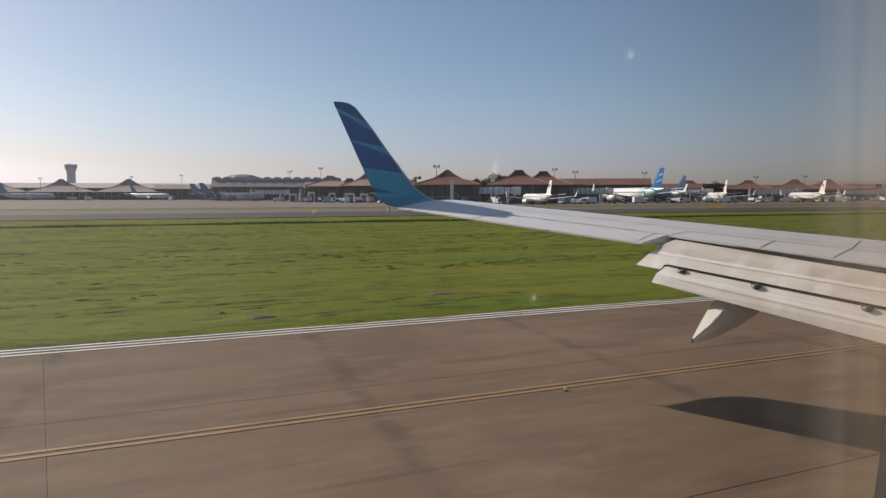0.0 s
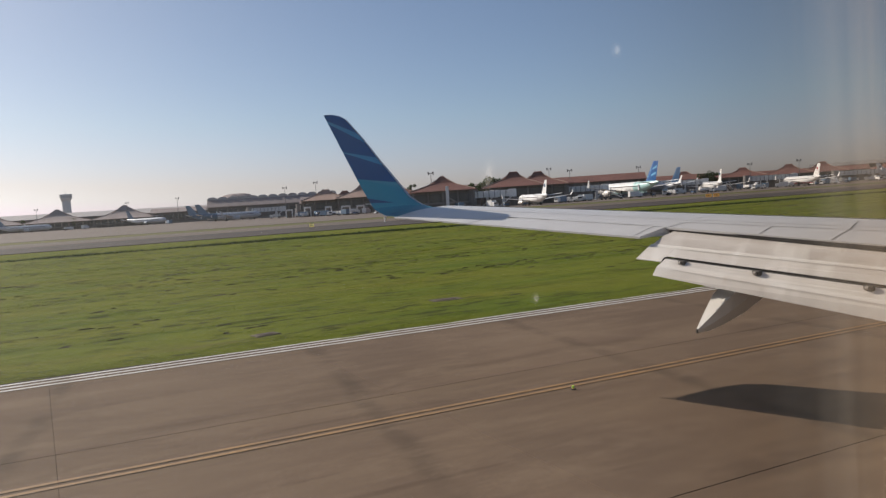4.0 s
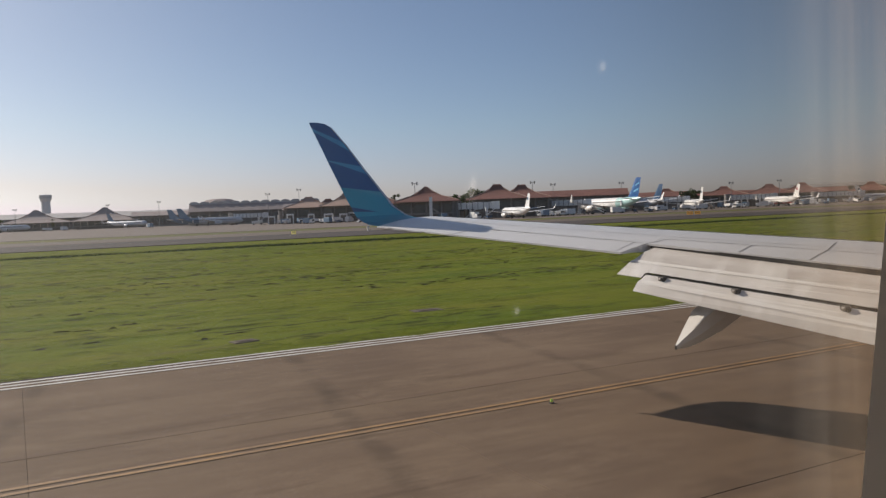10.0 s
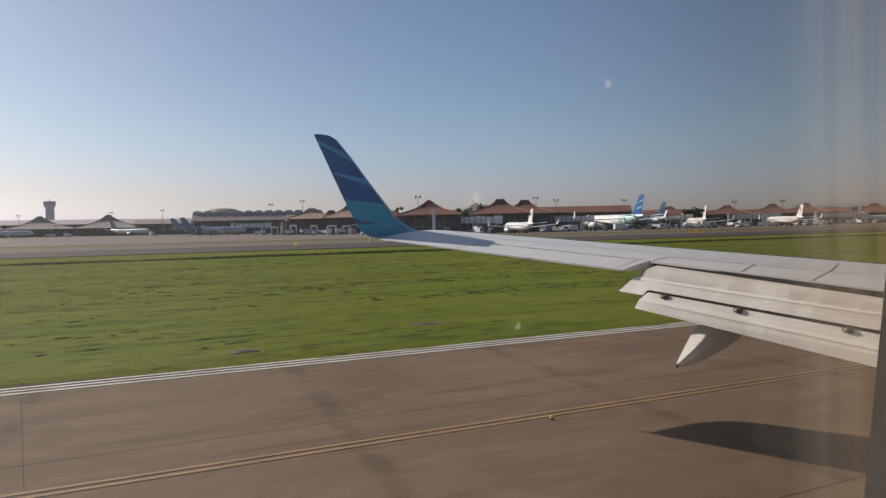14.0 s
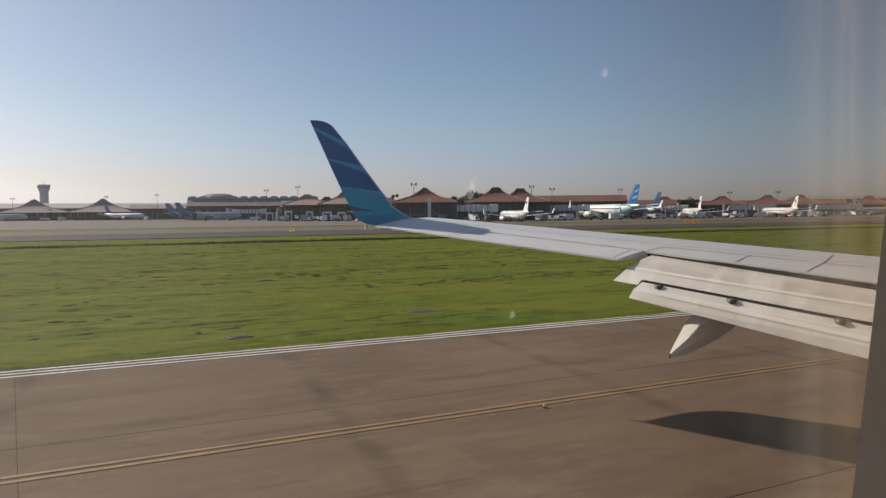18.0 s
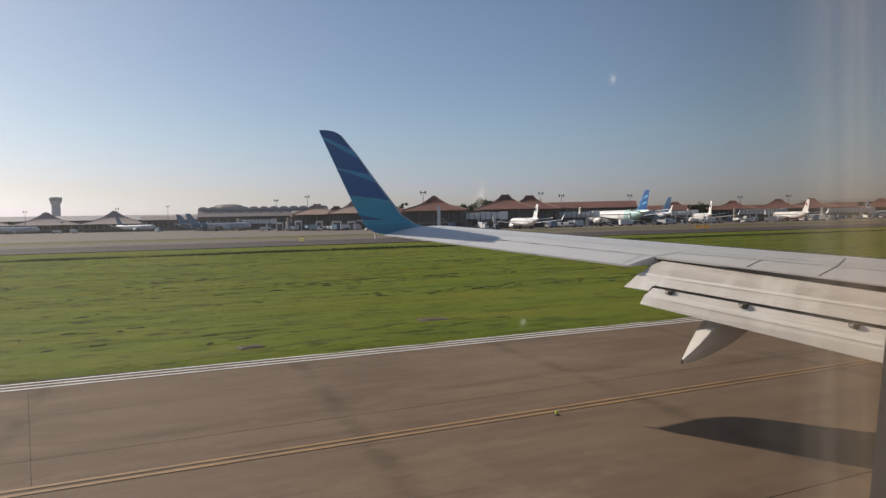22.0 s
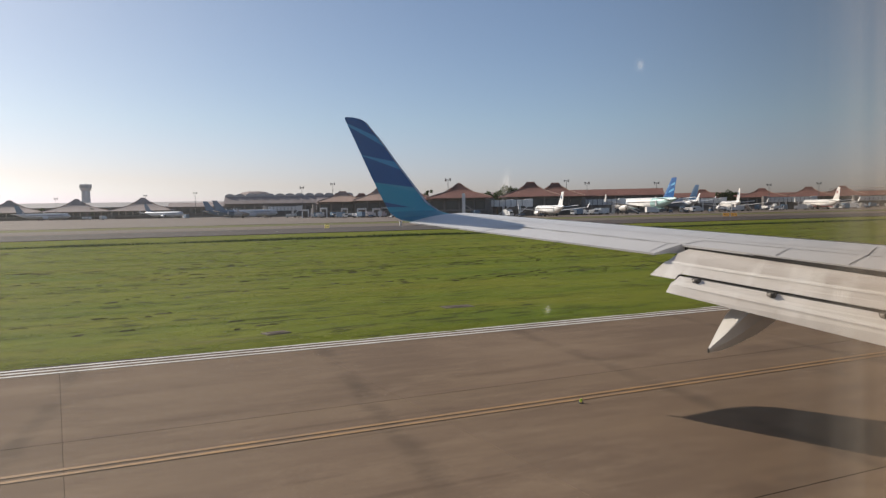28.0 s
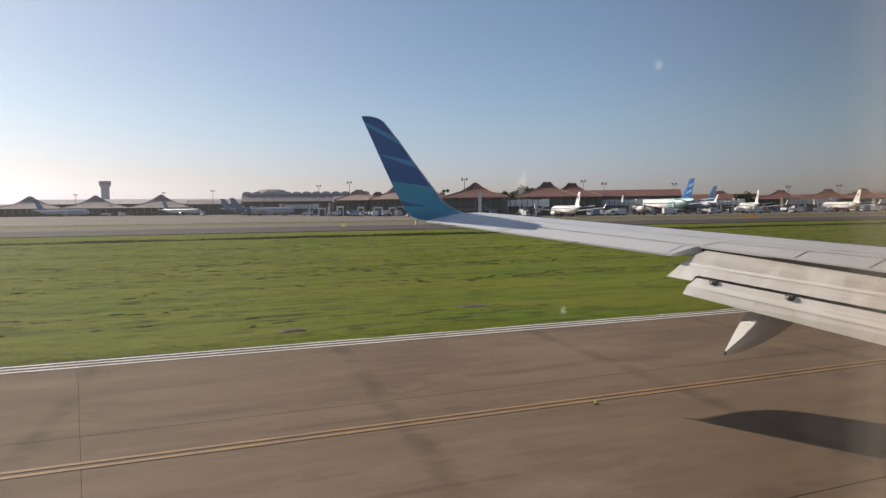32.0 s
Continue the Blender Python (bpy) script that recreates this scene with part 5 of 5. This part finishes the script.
airliner(*(302.3, 336.1), 80, 50.0, JET_GREY, JET_DEEP, "pale airliner with a dark blue fin")
airliner(*(315.1, 307.1), 58, 39.5, JET_WHITE, JET_WHITE, "white airliner at a far gate")
airliner(*(366.8, 293.9), 65, 39.5, JET_WHITE, JET_WHITE, "white airliner with a red-marked fin at a far gate", None, None, JET_RED)
airliner(*(537.5, 347.3), -28, 39.5, JET_WHITE, JET_WHITE, "white airliner standing side-on far across the apron")

# bridges, trees, masts, vehicles
for (px, py), tr_, ln in (((170.8, 288.2), -30, 14), ((174.1, 303.6), -36, 9), ((131.8, 503.0), -20, 18), ((145.1, 457.5), -60, 12), ((150.7, 443.1), -60, 10), ((239.0, 314.5), -30, 16), ((315.9, 327.5), -42, 18), ((372.0, 318.9), -42, 22), ((456.5, 324.3), -42, 24)):
    jet_bridge(px, py, tr_, ln)
for i, ((px, py), h_, w_) in enumerate((((200.3, 348.6), 12.5, 9), ((205.7, 352.3), 14.5, 10), ((210.8, 354.0), 13.5, 10), ((203.2, 361.9), 12, 9), ((184.1, 399.6), 15.5, 6), ((334.3, 330.4), 12.0, 7.5), ((343.8, 335.0), 10.5, 7), ((-7.4, 720.0), 9, 9), ((29.4, 699.4), 8, 8), ((76.9, 685.7), 9.5, 6))):
    tree(px, py, h_, w_, 20 + i)
for (px, py), h_ in (((2.4, 690.0), 17), ((66.7, 676.7), 18.5), ((98.1, 632.4), 19), ((143.7, 499.8), 19), ((156.1, 475.0), 20.5), ((160.9, 324.3), 17), ((251.0, 361.4), 18), ((260.0, 355.0), 16.5), ((308.0, 355.0), 16.5), ((387.4, 346.8), 15.0), ((420.6, 338.7), 15.5)):
    light_mast(px, py, h_)
for i, (px, py) in enumerate(((20.7, 599.6), (31.6, 609.2), (79.6, 554.3), (123.7, 453.4), (130.2, 420.3), (134.2, 408.5), (141.0, 400.9), (145.4, 383.4), (152.3, 281.4), (206.9, 276.1), (211.8, 278.6), (267.6, 290.5), (273.3, 292.0), (279.3, 293.3), (346.6, 317.4), (345.5, 311.2), (337.5, 282.3), (373.6, 285.2), (429.7, 292.8), (450.9, 332.0), (466.9, 335.6), (483.3, 338.4), (461.0, 317.9), (498.6, 333.8), (484.1, 319.5), (393.9, 308.0), (130.4, 383.4), (136.6, 376.0), (146.8, 369.9), (153.7, 360.6))):
    service_truck(px, py, (i * 53) % 360, i % 3)


# hazy line of trees behind the whole airfield
rt = np.random.default_rng(17)
vs, fs = [], []
for i in range(5200):
    a = radians(rt.uniform(-14, 78))
    r_ = rt.uniform(1350, 1480)
    top = 9.0 + 6.0 * noise.noise((a * 14.0, 3.0, 0)) + 3.0 * noise.noise((a * 60.0, 8.0, 0))
    x, y, z = r_ * math.sin(a), r_ * math.cos(a), rt.uniform(0.5, 1.0) ** 0.6 * top
    for q in range(3):
        u = Vector(rt.normal(0, 1, 3)).normalized() * rt.uniform(1.2, 2.6)
        v = Vector(rt.normal(0, 1, 3)).normalized() * rt.uniform(1.2, 2.6)
        c_ = Vector((x, y, z)) + Vector(rt.normal(0, 1.2, 3))
        b = len(vs)
        vs += [tuple(c_ - u), tuple(c_ + v), tuple(c_ + u), tuple(c_ - v)]
        fs.append((b, b + 1, b + 2, b + 3))
for i in range(2600):
    a = radians(rt.uniform(-14, 78))
    x, y = 1500 * math.sin(a), 1500 * math.cos(a)
    w = rt.uniform(4, 9)
    b = len(vs)
    h_ = 5.0 + 3.5 * noise.noise((a * 14.0, 3.0, 0))
    vs += [(x - w * math.cos(a), y + w * math.sin(a), -0.1), (x + w * math.cos(a), y - w * math.sin(a), -0.1), (x + w * 0.6 * math.cos(a), y - w * 0.6 * math.sin(a), h_), (x - w * 0.6 * math.cos(a), y + w * 0.6 * math.sin(a), h_)]
    fs.append((b, b + 1, b + 2, b + 3))
tagged(sheet("far_treeline", vs, fs, FAR_LEAF), "long hazy grey-green line of distant trees", "trees", kind="stuff")


def gate_frame(x, y, w, h):
    t = thing("boarding_gate", "white steel gate portal at the terminal edge", "gate", (x, y, 0), face_turn(x, y), "gate portals")
    for sx in (-1, 1):
        part("post", boxed((sx * w / 2, 0, h / 2), (0.7, 0.7, h), 0.04), WHITE, t)
    part("beam", boxed((0, 0, h - 0.4), (w + 0.7, 0.8, 0.9), 0.04), WHITE, t)
    part("backing", boxed((0, 0.8, h * 0.42), (w - 0.2, 0.3, h * 0.84)), WALL_DARK, t)


for (px, py), w_, h_ in (((144.2, 473.5), 4.6, 5.2), ((149.8, 456.0), 3.0, 5.6), ((158.4, 442.5), 4.5, 5.0), ((160.4, 425.8), 5.2, 5.0), ((164.6, 408.1), 5.0, 5.2), ((127.2, 436.9), 3.4, 4.6), ((134.0, 424.4), 3.2, 5.4), ((143.1, 416.1), 3.0, 5.0), ((149.2, 405.4), 4.4, 4.8), ((154.0, 396.1), 3.6, 4.6), ((161.7, 382.2), 4.2, 4.8), ((310.7, 325.5), 5.0, 5.4), ((374.2, 331.7), 6.0, 5.6), ((376.8, 321.0), 6.5, 6.0)):
    gate_frame(px, py, w_, h_)

def baggage_cart(x, y, turn, loaded):
    t = thing("baggage_cart", "small covered baggage cart standing on the apron", "cart", (x, y, 0.02), turn, "baggage carts")
    part("bed", boxed((0, 0, 0.55), (2.6, 1.5, 0.18), 0.02), WALL_GREY, t)
    part("canopy", boxed((0, 0, 1.95), (2.6, 1.55, 0.12), 0.02), WHITE if loaded else JET_DEEP, t)
    for sx in (-1, 1):
        for sy in (-1, 1):
            part("post", boxed((sx * 1.22, sy * 0.68, 1.27), (0.08, 0.08, 1.3)), STEEL, t)
            part("wheel", tube((sx * 0.9, sy * 0.55, 0.26), (sx * 0.9, sy * 0.75, 0.26), 0.26, n=8), RUBBER, t)
    if loaded:
        part("load", boxed((0, 0, 1.0), (2.2, 1.2, 0.75), 0.08), JET_DEEP, t)


def boarding_stairs(x, y, turn):
    t = thing("boarding_stairs", "white mobile boarding stairs parked on the apron", "stairs", (x, y, 0.02), turn, "boarding stairs")
    part("flight", loft([[(-3.4, y_, 0.5), (-3.4, y_, 0.2), (2.2, y_, 3.0), (2.2, y_, 3.4)] for y_ in (-0.8, 0.8)]), WHITE, t)
    part("platform", boxed((3.0, 0, 3.3), (1.7, 1.7, 0.2), 0.03), WHITE, t)
    for sy in (-0.8, 0.8):
        part("handrail", tube((-3.2, sy, 1.5), (2.2, sy, 4.4), 0.06), WHITE, t)
        part("leg", boxed((2.9, sy, 1.6), (0.2, 0.2, 3.2)), STEEL, t)
        for wx in (-2.4, 2.4):
            part("wheel", tube((wx, sy - 0.1, 0.4), (wx, sy + 0.1, 0.4), 0.4, n=8), RUBBER, t)


def floodlit_fence(p, q, n):
    """A low blast fence of upright posts with two rails along the apron."""
    t = thing("apron_fence", "low grey apron fence of posts and rails", "fence", (p[0], p[1], 0), math.degrees(math.atan2(q[1] - p[1], q[0] - p[0])))
    ln = math.hypot(q[0] - p[0], q[1] - p[1])
    for i in range(n):
        part("post", boxed((ln * i / (n - 1), 0, 0.9), (0.18, 0.18, 1.8)), WALL_GREY, t)
    for z_ in (0.9, 1.7):
        part("rail", boxed((ln / 2, 0, z_), (ln, 0.1, 0.14)), WALL_GREY, t)


ra = random.Random(41)
(ax, ay), (bx, by), (ex, ey) = (121.4, 433.3), (165.0, 271.9), (404.3, 294.2)
for i in range(46):
    f = i / 45
    if f < 0.45:
        k = f / 0.45
        x, y = ax + (bx - ax) * k, ay + (by - ay) * k
    else:
        k = (f - 0.45) / 0.55
        x, y = bx + (ex - bx) * k, by + (ey - by) * k
    x, y = x + ra.uniform(-4, 4), y + ra.uniform(-6, 4)
    kind = ra.random()
    if kind < 0.5:
        baggage_cart(x, y, ra.uniform(0, 180), ra.random() < 0.5)
    elif kind < 0.62:
        boarding_stairs(x, y, ra.choice((20, 70, 160, 200)))
    else:
        service_truck(x, y, ra.uniform(0, 360), i % 3)
floodlit_fence((347.4, 331.2), (418.7, 308.3), 40)

# field signs, edge lights and slabs near the taxiway
taxi_sign(*(167.6, 164.8), -40, 1.6, 0.9)
taxi_sign(*(169.7, 164.0), -40, 1.6, 0.9)
taxi_sign(*(48.7, 152.4), -10, 0.9, 0.7, False)
sg = thing("taxiway_sign", "pale yellow taxiway sign with an arrow standing in the grass", "sign", (35.90, 37.5, 0.04), -2, "taxiway signs")
b = part("panel", boxed((0, 0, 0.62), (1.15, 0.2, 0.78), 0.02), SIGN_GLOW, sg)
part("frame", boxed((0, 0.02, 1.02), (1.21, 0.26, 0.05)), STEEL, sg)
part("foot", boxed((0, 0, 0.12), (1.0, 0.16, 0.26)), STEEL, sg)
cu = bpy.data.curves.new("lettering", "FONT")
cu.body = "N5"
cu.size = 0.52
cu.align_x = "CENTER"
tmp = new("lettering", cu)
bpy.context.view_layer.update()
me = bpy.data.meshes.new_from_object(tmp.evaluated_get(bpy.context.evaluated_depsgraph_get()))
bpy.data.objects.remove(tmp)
me.materials.clear()
me.materials.append(SIGN_BLACK)
ob = new("lettering", me)
ob.parent = b
ob.matrix_local = pose(0.16, -0.106, 0.45, 90)
bm = bmesh.new()
for cx, cz, w_, h_, rot in ((-0.36, 0.64, 0.34, 0.055, 45), (-0.40, 0.755, 0.16, 0.05, 0), (-0.475, 0.68, 0.16, 0.05, 90)):
    m = Matrix.Translation((cx, -0.104, cz)) @ Matrix.Rotation(radians(-rot), 4, "Y") @ Matrix.Diagonal((w_, 0.008, h_, 1))
    if rot == 45:
        m = Matrix.Translation((cx, -0.104, cz)) @ Matrix.Rotation(radians(45), 4, "Y") @ Matrix.Diagonal((w_, 0.008, h_, 1))
    bmesh.ops.create_cube(bm, size=1.0, matrix=m)
part("arrow", bm, SIGN_BLACK, b)


def edge_light(x, y, lens, label):
    t = thing("taxiway_light", label, "light", (x, y, 0), 0, "edge lights")
    part("base", tube((0, 0, -0.02), (0, 0, 0.02), 0.06, 0.05, 12), STEEL, t)
    part("stem", tube((0, 0, 0.02), (0, 0, 0.04), 0.02, 0.02, 8), SIGN_YELLOW, t)
    part("lens", tube((0, 0, 0.04), (0, 0, 0.085), 0.035, 0.025, 10), lens, t)


for x in (-20.97, 9.03, 39.03):
    edge_light(x, 12.58, GREEN_LENS, "small green-yellow taxiway edge light beside the painted line")
for (x, y) in ((34.0, 110.0), (60.0, 108.0), (38.1, 150.2), (61.8, 182.8)):
    edge_light(x, y, LENS, "white far taxiway edge light")
for x, y, w_, d_, tn in ((13.6, 26.8, 1.2, 0.7, -5), (6.0, 24.1, 0.8, 0.5, 12)):
    t = thing("drain_slab", "weathered concrete drain cover sunk in the grass", "drain cover", (x, y, 0.0), tn, "drain covers")
    part("slab", boxed((0, 0, 0.06), (w_, d_, 0.10), 0.03), PATCH_STONE, t)
    part("grate", boxed((0, 0, 0.115), (w_ * 0.6, d_ * 0.6, 0.02)), JOINT, t)
